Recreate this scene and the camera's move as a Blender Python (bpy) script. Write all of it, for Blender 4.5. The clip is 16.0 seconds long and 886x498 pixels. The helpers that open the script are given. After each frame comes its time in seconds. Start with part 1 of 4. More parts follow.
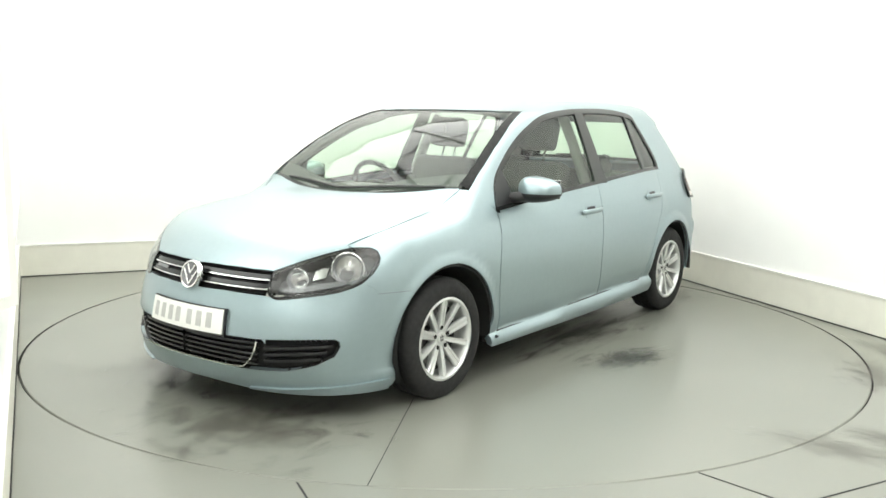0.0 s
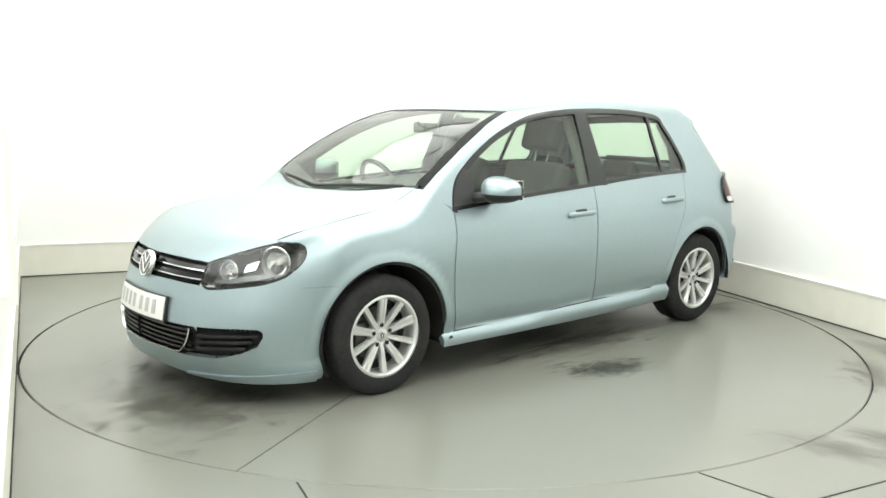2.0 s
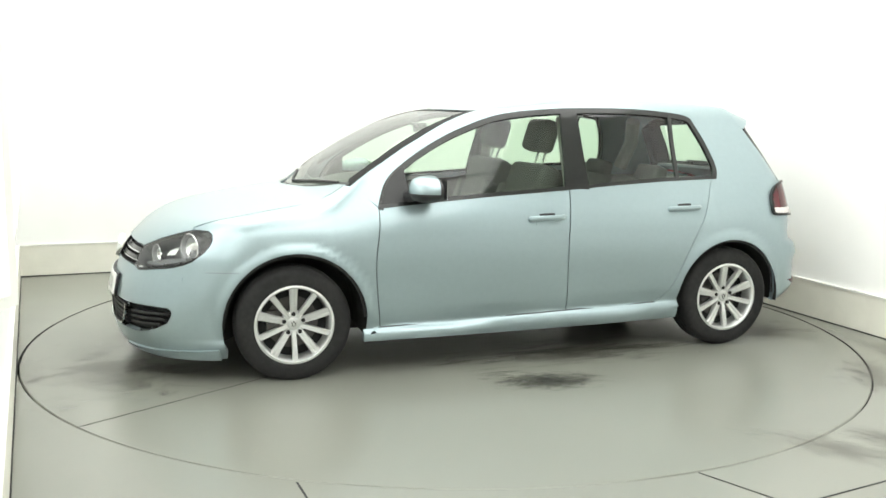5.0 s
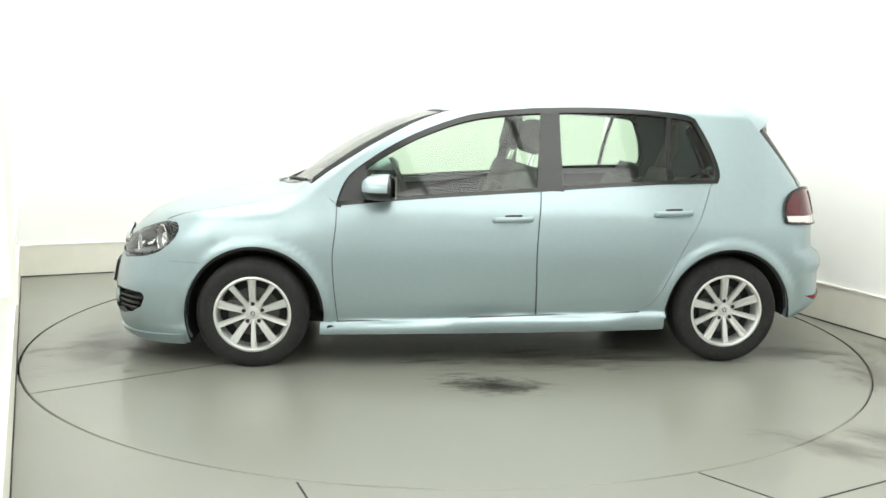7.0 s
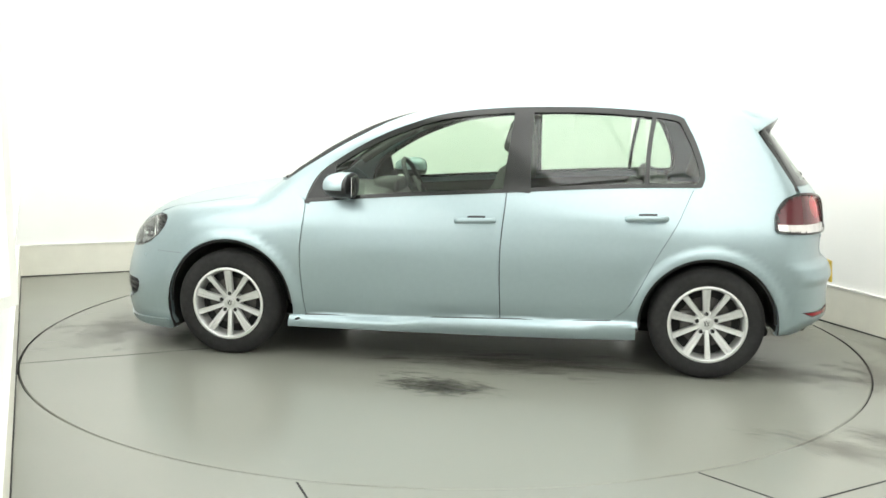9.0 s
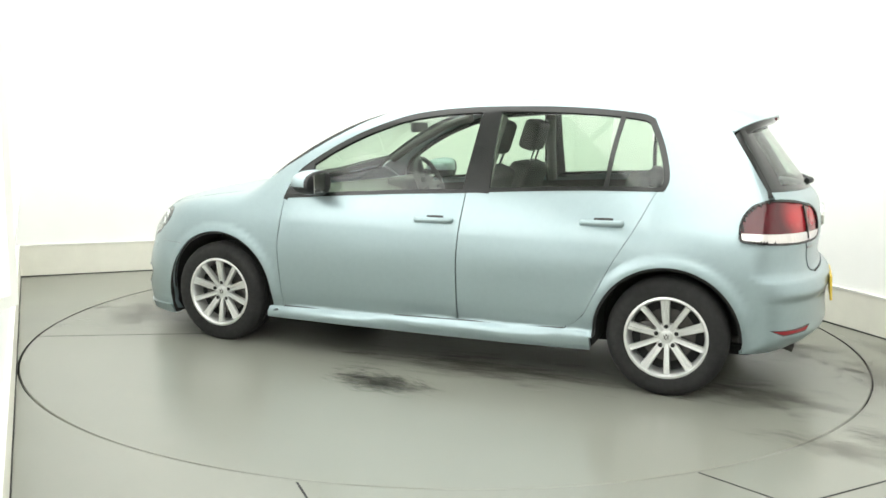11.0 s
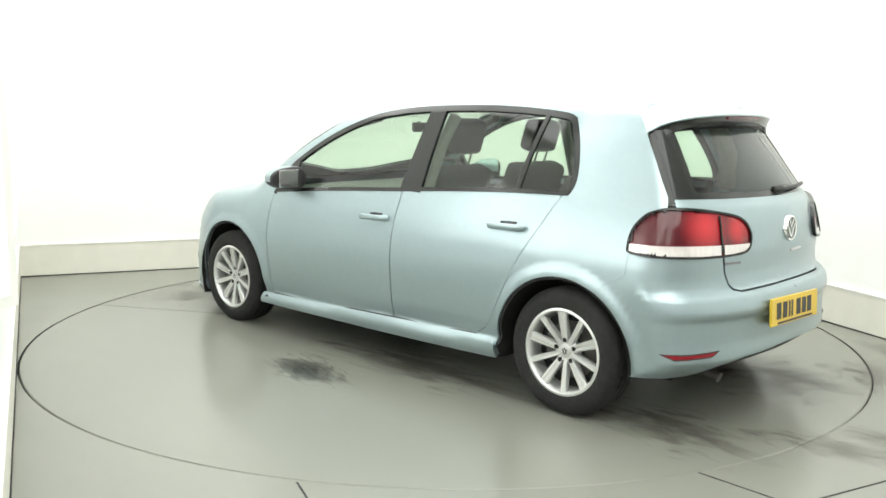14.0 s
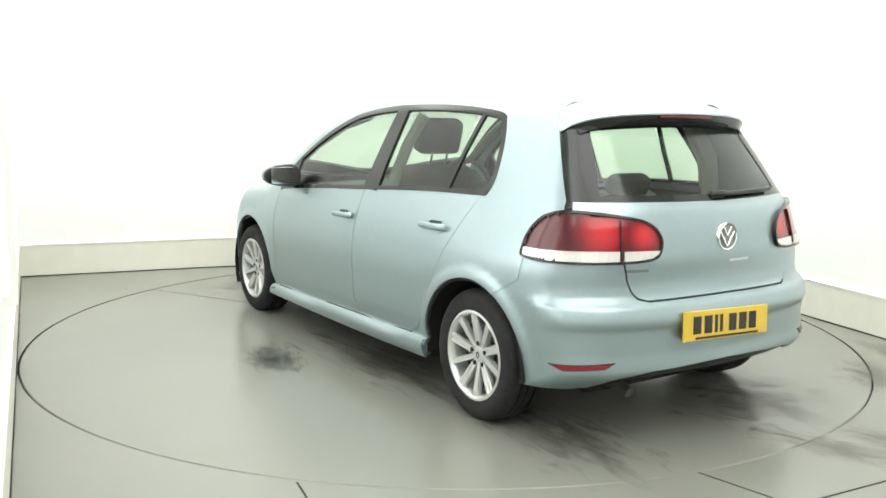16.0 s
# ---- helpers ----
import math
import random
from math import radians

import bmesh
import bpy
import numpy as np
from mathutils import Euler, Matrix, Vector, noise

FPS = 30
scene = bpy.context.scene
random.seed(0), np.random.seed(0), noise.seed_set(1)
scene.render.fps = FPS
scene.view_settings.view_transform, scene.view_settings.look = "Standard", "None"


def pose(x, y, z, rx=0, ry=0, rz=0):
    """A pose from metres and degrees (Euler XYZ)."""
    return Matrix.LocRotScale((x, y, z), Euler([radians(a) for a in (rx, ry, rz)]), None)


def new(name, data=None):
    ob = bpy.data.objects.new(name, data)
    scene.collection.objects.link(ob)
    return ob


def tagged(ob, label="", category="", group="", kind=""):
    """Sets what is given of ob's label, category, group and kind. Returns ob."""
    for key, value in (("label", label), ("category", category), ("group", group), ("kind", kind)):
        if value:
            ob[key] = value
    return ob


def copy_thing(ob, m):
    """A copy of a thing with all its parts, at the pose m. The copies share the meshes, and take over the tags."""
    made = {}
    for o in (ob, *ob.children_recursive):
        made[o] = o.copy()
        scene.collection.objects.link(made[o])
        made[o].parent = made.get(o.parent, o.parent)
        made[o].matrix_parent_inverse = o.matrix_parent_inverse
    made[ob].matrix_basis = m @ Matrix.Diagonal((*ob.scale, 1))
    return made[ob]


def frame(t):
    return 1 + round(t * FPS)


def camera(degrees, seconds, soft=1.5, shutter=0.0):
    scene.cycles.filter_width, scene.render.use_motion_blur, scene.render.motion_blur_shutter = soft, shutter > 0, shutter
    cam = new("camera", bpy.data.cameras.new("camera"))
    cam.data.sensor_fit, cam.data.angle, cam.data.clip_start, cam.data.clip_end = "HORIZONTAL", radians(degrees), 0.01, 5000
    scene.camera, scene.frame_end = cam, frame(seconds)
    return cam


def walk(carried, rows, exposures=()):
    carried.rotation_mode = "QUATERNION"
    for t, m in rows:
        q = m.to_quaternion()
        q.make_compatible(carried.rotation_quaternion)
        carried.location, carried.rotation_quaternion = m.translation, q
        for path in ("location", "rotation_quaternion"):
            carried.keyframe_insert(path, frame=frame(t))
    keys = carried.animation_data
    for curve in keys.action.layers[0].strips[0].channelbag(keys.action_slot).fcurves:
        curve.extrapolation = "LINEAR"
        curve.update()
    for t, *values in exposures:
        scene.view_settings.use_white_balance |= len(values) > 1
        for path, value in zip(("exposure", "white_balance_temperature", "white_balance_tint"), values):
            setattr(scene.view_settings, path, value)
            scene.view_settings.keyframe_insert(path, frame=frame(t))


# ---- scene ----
cam = camera(53.06, 16.0, soft=1.6)
EYE = pose(0.0, -5.608, 1.3725, 90 - 8.674, 0, 0.245) @ pose(0, 0, 0, 0, 0, 0.956)
walk(cam, [(0.0, EYE), (16.0, EYE)], exposures=[(0.0, 0.86), (16.0, 0.86)])

# turn of the turntable in degrees, by seconds
TURN = [(0.0, 232.49), (0.5, 230.45), (1.0, 227.35), (1.5, 223.94), (2.0, 220.40), (2.5, 216.92), (3.0, 213.42), (3.5, 209.93), (4.0, 206.44),
        (4.8, 200.84), (5.6, 195.24), (6.5, 188.94), (7.0, 185.43), (7.5, 182.0), (8.0, 178.63), (8.5, 175.33), (9.0, 172.02),
        (9.8, 166.48), (10.6, 160.94), (11.5, 154.70), (12.0, 151.25), (12.5, 147.78), (13.0, 144.30), (13.5, 140.83), (14.0, 137.39),
        (14.5, 133.95), (15.0, 130.48), (15.5, 127.06), (16.0, 123.60)]
CAR_AT = (-0.193, 0.012)  # the car's middle on the turntable

# ---- world: a dim neutral surround outside the closed booth ----
world = bpy.data.worlds.new("world")
scene.world = world
world.use_nodes = True
world.node_tree.nodes["Background"].inputs[0].default_value = (0.8, 0.85, 0.82, 1)
world.node_tree.nodes["Background"].inputs[1].default_value = 0.05
CEILING_GLOW, WALL_GLOW = 1.85, 1.25  # the unseen ceiling tiles and the boxes beside the camera, both added for light


# ---- materials ----
def nodes_of(name):
    m = bpy.data.materials.new(name)
    m.use_nodes = True
    return m, m.node_tree.nodes, m.node_tree.links, m.node_tree.nodes["Principled BSDF"]


def plain(name, colour, rough=0.5, metal=0.0, coat=0.0, vary=0.08, scale=30.0, bump=0.0, stretch=None):
    """A surface with two scales of variation in its colour and roughness."""
    m, n, l, b = nodes_of(name)
    co = n.new("ShaderNodeTexCoord")
    src = co.outputs["Object"]
    if stretch:
        mp = n.new("ShaderNodeMapping")
        mp.inputs["Scale"].default_value = stretch
        l.new(src, mp.inputs["Vector"])
        src = mp.outputs["Vector"]
    fine, broad = n.new("ShaderNodeTexNoise"), n.new("ShaderNodeTexNoise")
    fine.inputs["Scale"].default_value, broad.inputs["Scale"].default_value = scale, scale / 12
    fine.inputs["Detail"].default_value = 6
    for t in (fine, broad):
        l.new(src, t.inputs["Vector"])
    add = n.new("ShaderNodeMath")
    add.operation = "ADD"
    l.new(fine.outputs["Fac"], add.inputs[0]), l.new(broad.outputs["Fac"], add.inputs[1])
    mix = n.new("ShaderNodeMapRange")
    mix.inputs["From Min"].default_value, mix.inputs["From Max"].default_value = 0.6, 1.4
    mix.inputs["To Min"].default_value, mix.inputs["To Max"].default_value = 1 - vary, 1 + vary
    l.new(add.outputs[0], mix.inputs["Value"])
    mul = n.new("ShaderNodeVectorMath")
    mul.operation = "SCALE"
    mul.inputs[0].default_value = colour
    l.new(mix.outputs[0], mul.inputs["Scale"])
    l.new(mul.outputs[0], b.inputs["Base Color"])
    ro = n.new("ShaderNodeMath")
    ro.operation = "MULTIPLY"
    ro.inputs[1].default_value = rough
    l.new(mix.outputs[0], ro.inputs[0])
    l.new(ro.outputs[0], b.inputs["Roughness"])
    b.inputs["Metallic"].default_value = metal
    b.inputs["Coat Weight"].default_value = coat
    b.inputs["Coat Roughness"].default_value = 0.06
    if bump:
        bp = n.new("ShaderNodeBump")
        bp.inputs["Strength"].default_value, bp.inputs["Distance"].default_value = bump, 0.002
        l.new(fine.outputs["Fac"], bp.inputs["Height"])
        l.new(bp.outputs[0], b.inputs["Normal"])
    return m


def glassy(name, tint, gloss=1.0, rough=0.02):
    """A thin pane: tinted see-through with a Fresnel gloss."""
    m, n, l, b = nodes_of(name)
    n.remove(b)
    see, shine, fres, mix = (n.new("ShaderNode" + k) for k in ("BsdfTransparent", "BsdfGlossy", "LayerWeight", "MixShader"))
    see.inputs["Color"].default_value = (*tint, 1)
    shine.inputs["Roughness"].default_value = rough
    fres.inputs["Blend"].default_value = 0.5
    steep, k = n.new("ShaderNodeMath"), n.new("ShaderNodeMath")
    steep.operation, k.operation = "POWER", "MULTIPLY_ADD"
    steep.inputs[1].default_value = 4.5
    k.inputs[1].default_value, k.inputs[2].default_value = 0.9 * gloss, 0.06 * gloss
    l.new(fres.outputs["Facing"], steep.inputs[0]), l.new(steep.outputs[0], k.inputs[0])
    l.new(k.outputs[0], mix.inputs[0]), l.new(see.outputs[0], mix.inputs[1]), l.new(shine.outputs[0], mix.inputs[2])
    l.new(mix.outputs[0], n["Material Output"].inputs["Surface"])
    return m


def floor_paint(name, seed):
    """Worn grey-green floor paint: tyre smears, scuffs and wiped patches."""
    m, n, l, b = nodes_of(name)
    co = n.new("ShaderNodeTexCoord")

    def noise_at(scale, stretch, detail=5, rough=0.6, warp=0.0):
        mp, t = n.new("ShaderNodeMapping"), n.new("ShaderNodeTexNoise")
        mp.inputs["Scale"].default_value, mp.inputs["Location"].default_value = stretch, (seed, seed * 2, 0)
        t.inputs["Scale"].default_value, t.inputs["Detail"].default_value, t.inputs["Roughness"].default_value, t.inputs["Distortion"].default_value = scale, detail, rough, warp
        l.new(co.outputs["Object"], mp.inputs["Vector"]), l.new(mp.outputs[0], t.inputs["Vector"])
        return t.outputs["Fac"]

    def ramp(src, a, z, lo=0.0, hi=1.0):
        r = n.new("ShaderNodeMapRange")
        r.interpolation_type = "SMOOTHSTEP"
        for k, v in zip(("From Min", "From Max", "To Min", "To Max"), (a, z, lo, hi)):
            r.inputs[k].default_value = v
        l.new(src, r.inputs["Value"])
        return r.outputs[0]

    def blend(fac, a, c):
        x = n.new("ShaderNodeMix")
        x.data_type = "RGBA"
        l.new(fac, x.inputs["Factor"])
        for s, v in ((x.inputs["A"], a), (x.inputs["B"], c)):
            if isinstance(v, tuple):
                s.default_value = (*v, 1)
            else:
                l.new(v, s)
        return x.outputs["Result"]
    broad = ramp(noise_at(0.7, (1, 1.3, 1), 2, 0.5), 0.0, 1.0)
    base = blend(broad, (0.204, 0.210, 0.181), (0.227, 0.232, 0.200))
    grain = ramp(noise_at(60, (1, 1, 1), 4), 0.4, 0.75, 0, 0.06)
    base = blend(grain, base, (0.18, 0.18, 0.16))
    l.new(base, b.inputs["Base Color"])
    l.new(ramp(noise_at(0.9, (1, 1.5, 1), 2), 0.0, 1.0, 0.20, 0.28), b.inputs["Roughness"])
    b.inputs["Specular IOR Level"].default_value = 0.6
    bp = n.new("ShaderNodeBump")
    bp.inputs["Strength"].default_value, bp.inputs["Distance"].default_value = 0.06, 0.003
    l.new(noise_at(90, (1, 1, 1), 3), bp.inputs["Height"]), l.new(bp.outputs[0], b.inputs["Normal"])
    return m


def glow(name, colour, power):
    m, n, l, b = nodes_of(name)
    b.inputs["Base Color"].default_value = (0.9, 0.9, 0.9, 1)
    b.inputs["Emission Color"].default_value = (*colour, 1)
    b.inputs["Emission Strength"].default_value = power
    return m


PAINT = plain("pale_blue_metallic_paint", (0.330, 0.412, 0.436), 0.36, 0.70, 0.4, 0.03, 400)
BLACK = plain("black_plastic", (0.018, 0.018, 0.019), 0.45, vary=0.15, scale=80)
GLOSS_BLACK = plain("gloss_black_trim", (0.012, 0.013, 0.013), 0.15, vary=0.1, scale=40)
DARK = plain("dark_underbody", (0.012, 0.012, 0.012), 0.8, vary=0.2, scale=20)
RUBBER = plain("tyre_rubber", (0.013, 0.013, 0.013), 0.85, vary=0.25, scale=40, bump=0.3)
ALLOY = plain("silver_alloy", (0.66, 0.67, 0.66), 0.34, 0.6, 0.3, 0.05, 60)
STEEL = plain("brake_steel", (0.12, 0.115, 0.11), 0.5, 0.8, vary=0.25, scale=30)
CHROME = plain("chrome", (0.80, 0.81, 0.80), 0.10, 1.0, vary=0.03)
GREY_TRIM = plain("grey_grille_bar", (0.22, 0.22, 0.23), 0.3, 0.5, vary=0.08)
FABRIC = plain("dark_grey_seat_fabric", (0.075, 0.075, 0.072), 0.9, vary=0.2, scale=120, bump=0.12)
DASH = plain("dark_grey_dashboard", (0.06, 0.06, 0.058), 0.6, vary=0.12, scale=150, bump=0.2)
TRIM_GREY = plain("light_grey_pillar_trim", (0.22, 0.22, 0.205), 0.7, vary=0.06, scale=60)
GLASS = glassy("green_tinted_glass", (0.76, 0.865, 0.765), 1.0)
REAR_GLASS = glassy("darker_tinted_rear_glass", (0.72, 0.83, 0.73), 1.0)
CLEAR = glassy("clear_lamp_cover", (0.93, 0.95, 0.94), 1.0)


def lamp_lens(name):
    """Deep red moulded lens with two brighter chambers."""
    m, n, l, b = nodes_of(name)
    co, split, pos, join = n.new("ShaderNodeTexCoord"), n.new("ShaderNodeSeparateXYZ"), n.new("ShaderNodeMath"), n.new("ShaderNodeCombineXYZ")
    l.new(co.outputs["Object"], split.inputs[0])
    pos.operation = "ABSOLUTE"
    l.new(split.outputs["Y"], pos.inputs[0])
    l.new(split.outputs["X"], join.inputs["X"]), l.new(pos.outputs[0], join.inputs["Y"]), l.new(split.outputs["Z"], join.inputs["Z"])
    outs = []
    for c, r in (((-1.84, 0.585, 0.905), 0.15), ((-1.92, 0.435, 0.895), 0.10)):
        d, k = n.new("ShaderNodeVectorMath"), n.new("ShaderNodeMapRange")
        d.operation = "DISTANCE"
        d.inputs[1].default_value = c
        l.new(join.outputs[0], d.inputs[0])
        k.interpolation_type = "SMOOTHSTEP"
        for q, v in zip(("From Min", "From Max", "To Min", "To Max"), (0.0, r, 1.0, 0.0)):
            k.inputs[q].default_value = v
        l.new(d.outputs["Value"], k.inputs["Value"])
        outs.append(k.outputs[0])
    top, mix = n.new("ShaderNodeMath"), n.new("ShaderNodeMix")
    top.operation = "MAXIMUM"
    l.new(outs[0], top.inputs[0]), l.new(outs[1], top.inputs[1])
    mix.data_type = "RGBA"
    l.new(top.outputs[0], mix.inputs["Factor"])
    mix.inputs["A"].default_value, mix.inputs["B"].default_value = (0.075, 0.003, 0.008, 1), (0.62, 0.014, 0.024, 1)
    l.new(mix.outputs["Result"], b.inputs["Base Color"])
    b.inputs["Roughness"].default_value = 0.18
    b.inputs["Coat Weight"].default_value = 0.25
    return m


TAIL_RED = lamp_lens("moulded_red_lens")
RED = plain("red_lamp_lens", (0.26, 0.006, 0.014), 0.2, 0.0, 0.2, 0.12, 25)
DEEP_RED = plain("deep_red_lamp_lens", (0.10, 0.003, 0.006), 0.2, 0.0, 0.2, 0.12, 25)
CLEAR_WHITE = plain("clear_white_lamp_lens", (0.70, 0.66, 0.64), 0.15, 0.3, 1.0, 0.15, 60, stretch=(1, 1, 0.1))
WHITE_PLATE = plain("white_reflective_plate", (0.82, 0.82, 0.78), 0.4, vary=0.04)
YELLOW_PLATE = plain("yellow_reflective_plate", (0.72, 0.50, 0.05), 0.4, vary=0.05)
WALL = plain("white_booth_paint", (0.91, 0.91, 0.89), 0.7, vary=0.02, scale=4, bump=0.05)
PLINTH = plain("cream_board", (0.74, 0.725, 0.645), 0.6, vary=0.06, scale=8, bump=0.1)
CAP = plain("white_board_edge", (0.80, 0.80, 0.76), 0.6, vary=0.04, scale=12)
FLOOR = floor_paint("worn_floor_paint", 3.1)
DISC = floor_paint("worn_turntable_paint", 7.7)
LAMP_BED = plain("grey_lamp_bed", (0.07, 0.07, 0.073), 0.3, 0.5, vary=0.15, scale=30)
LAMP_DISH = plain("bright_reflector", (0.86, 0.87, 0.87), 0.12, 0.95, vary=0.12, scale=60, stretch=(1, 1, 0.3))
PALE = plain("pale_grey_print", (0.50, 0.50, 0.48), 0.5, vary=0.1)
GAP = plain("black_gap", (0.01, 0.01, 0.01), 0.9)


def soft_stain_shade(name, colour, strength, scale, stretch):
    """Dirt, under the car with painted-in shade too, that fades out towards the rim of its patch and is broken by
    noise; the patch is 2 x 2 in its own space.
    """
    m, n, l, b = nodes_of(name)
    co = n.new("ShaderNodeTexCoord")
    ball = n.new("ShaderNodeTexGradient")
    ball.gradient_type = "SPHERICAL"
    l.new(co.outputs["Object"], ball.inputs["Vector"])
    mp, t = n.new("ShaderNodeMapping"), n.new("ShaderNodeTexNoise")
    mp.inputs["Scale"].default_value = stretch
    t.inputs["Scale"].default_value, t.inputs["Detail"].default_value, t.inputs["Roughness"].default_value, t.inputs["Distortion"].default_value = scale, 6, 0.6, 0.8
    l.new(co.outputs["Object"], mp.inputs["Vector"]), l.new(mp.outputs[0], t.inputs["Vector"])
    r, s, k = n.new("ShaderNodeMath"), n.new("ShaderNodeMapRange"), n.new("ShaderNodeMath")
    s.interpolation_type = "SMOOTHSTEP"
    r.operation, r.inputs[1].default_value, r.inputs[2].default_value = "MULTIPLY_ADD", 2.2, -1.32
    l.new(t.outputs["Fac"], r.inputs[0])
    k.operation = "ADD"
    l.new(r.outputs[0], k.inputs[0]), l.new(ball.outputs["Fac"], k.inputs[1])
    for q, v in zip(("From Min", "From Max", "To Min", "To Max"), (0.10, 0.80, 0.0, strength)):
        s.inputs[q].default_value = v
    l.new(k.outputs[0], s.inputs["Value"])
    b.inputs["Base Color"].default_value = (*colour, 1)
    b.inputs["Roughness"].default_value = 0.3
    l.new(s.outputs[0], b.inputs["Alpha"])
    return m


STAIN = soft_stain_shade("oily_stain", (0.03, 0.03, 0.025), 0.95, 5.5, (1, 2.0, 1))
# dirt colour that also darkens the deck like the car's own shade
SMEAR_SHADE = soft_stain_shade("brown_grey_smear_shade", (0.10, 0.094, 0.078), 0.5, 2.6, (1, 2.0, 1))
SCUFF = soft_stain_shade("faint_brown_scuff", (0.13, 0.12, 0.10), 0.5, 4.0, (1, 2.5, 1))
# glow of the added wall boxes, which stay out of view
ADDED_BOX = glow("added_wall_box", (0.985, 1.0, 0.955), WALL_GLOW)
# glow of ceiling panels added out of view
ADDED_DIFFUSER = glow("added_ceiling_diffuser", (0.985, 1.0, 0.955), CEILING_GLOW)


# ---- mesh helpers ----
def link(name, bm, material, parent=None, label="", smooth=True):
    me = bpy.data.meshes.new(name)
    bm.to_mesh(me)
    bm.free()
    if smooth:
        me.polygons.foreach_set("use_smooth", [True] * len(me.polygons))
        me.set_sharp_from_angle(angle=radians(35))
    me.materials.append(material)
    ob = new(name, me)
    if parent:
        ob.parent = parent
    return tagged(ob, label) if label else ob


def part(name, bm, material, parent, label="", smooth=True):
    return link(name, bm, material, parent, label, smooth)


def thing(name, label, category, group="", m=None):
    ob = tagged(new(name), label, category, group)
    ob.empty_display_size = 0.1
    if m:
        ob.matrix_basis = m
    return ob


def box(x0, x1, y0, y1, z0, z1, bevel=0.0, seg=2, m=None):
    bm = bmesh.new()
    bmesh.ops.create_cube(bm, size=1, matrix=pose((x0 + x1) / 2, (y0 + y1) / 2, (z0 + z1) / 2) @ Matrix.Diagonal((x1 - x0, y1 - y0, z1 - z0, 1)))
    if bevel:
        bmesh.ops.bevel(bm, geom=bm.edges[:], offset=bevel, segments=seg, affect="EDGES", profile=0.5)
    if m:
        bmesh.ops.transform(bm, matrix=m, verts=bm.verts)
    return bm


def merged(*bms):
    out = bmesh.new()
    for b in bms:
        me = bpy.data.meshes.new("tmp")
        b.to_mesh(me)
        b.free()
        out.from_mesh(me)
        bpy.data.meshes.remove(me)
    return out


def lathe(profile, seg=48, axis="y"):
    """Turns a profile of (radius, along) about the axis."""
    bm = bmesh.new()
    rings = []
    for i in range(seg):
        a = 2 * math.pi * i / seg
        rings.append([bm.verts.new((r * math.cos(a), h, r * math.sin(a)) if axis == "y" else (r * math.cos(a), r * math.sin(a), h)) for r, h in profile])
    for i in range(seg):
        a, b = rings[i], rings[(i + 1) % seg]
        for j in range(len(profile) - 1):
            bm.faces.new((a[j], a[j + 1], b[j + 1], b[j]))
    bmesh.ops.remove_doubles(bm, verts=bm.verts, dist=1e-5)
    bmesh.ops.recalc_face_normals(bm, faces=bm.faces)
    return bm


def tube(points, radius, seg=8):
    bm = bmesh.new()
    rings = []
    pts = [Vector(q) for q in points]
    for i, q in enumerate(pts):
        d = (pts[min(i + 1, len(pts) - 1)] - pts[max(i - 1, 0)]).normalized()
        u = d.orthogonal().normalized() if i == 0 else (u - d * u.dot(d)).normalized()
        v = d.cross(u)
        rings.append([bm.verts.new(q + radius * (u * math.cos(2 * math.pi * k / seg) + v * math.sin(2 * math.pi * k / seg))) for k in range(seg)])
    for a, b in zip(rings, rings[1:]):
        for k in range(seg):
            bm.faces.new((a[k], a[(k + 1) % seg], b[(k + 1) % seg], b[k]))
    bm.faces.new(rings[0][::-1]), bm.faces.new(rings[-1])
    return bm


def prism(outline, z0, z1, bevel=0.0):
    """An upright slab over a plan outline."""
    bm = bmesh.new()
    f = bm.faces.new([bm.verts.new((x, y, z0)) for x, y in outline])
    r = bmesh.ops.extrude_face_region(bm, geom=[f])
    bmesh.ops.translate(bm, vec=(0, 0, z1 - z0), verts=[v for v in r["geom"] if isinstance(v, bmesh.types.BMVert)])
    bmesh.ops.recalc_face_normals(bm, faces=bm.faces)
    if bevel:
        bmesh.ops.bevel(bm, geom=[e for e in bm.edges if abs(e.verts[0].co.z - e.verts[1].co.z) < 1e-6 and e.verts[0].co.z > (z0 + z1) / 2], offset=bevel, segments=2, affect="EDGES")
    return bm


def round_sheet():
    """A flat film of dirt, one unit in radius."""
    bm = bmesh.new()
    bmesh.ops.create_circle(bm, cap_ends=True, segments=40, radius=1)
    return bm


# ---- the booth ----
A, C, E = Vector((-3.49, 1.49)), Vector((1.40, 3.59)), Vector((5.32, -6.62))
G1, G2, F = Vector((-1.12, -3.57)), Vector((-1.60, -7.6)), Vector((5.62, -7.5))
ROOM = 3.6


def round_corner(p, a, b, r, n=10):
    """An arc of plan points that rounds the corner p between a and b."""
    u, v = (a - p).normalized(), (b - p).normalized()
    half = u.angle(v) / 2
    t = r / math.tan(half)
    c = p + (u + v).normalized() * (r / math.sin(half))
    s, e = p + u * t - c, p + v * t - c
    out = []
    for i in range(n + 1):
        k = i / n
        d = (s * math.sin((1 - k) * 2 * (math.pi / 2 - half)) + e * math.sin(k * 2 * (math.pi / 2 - half))) / math.sin(2 * (math.pi / 2 - half))
        out.append(c + d)
    return out


def wall_strip(line, thick, z0, z1):
    """A wall of real thickness along a plan line; the room lies to the right of the line's way."""
    out = []
    for i, q in enumerate(line):
        d = (line[min(i + 1, len(line) - 1)] - line[max(i - 1, 0)]).normalized()
        out.append(q + Vector((-d.y, d.x)) * thick)
    return prism([tuple(q) for q in line] + [tuple(q) for q in reversed(out)], z0, z1)


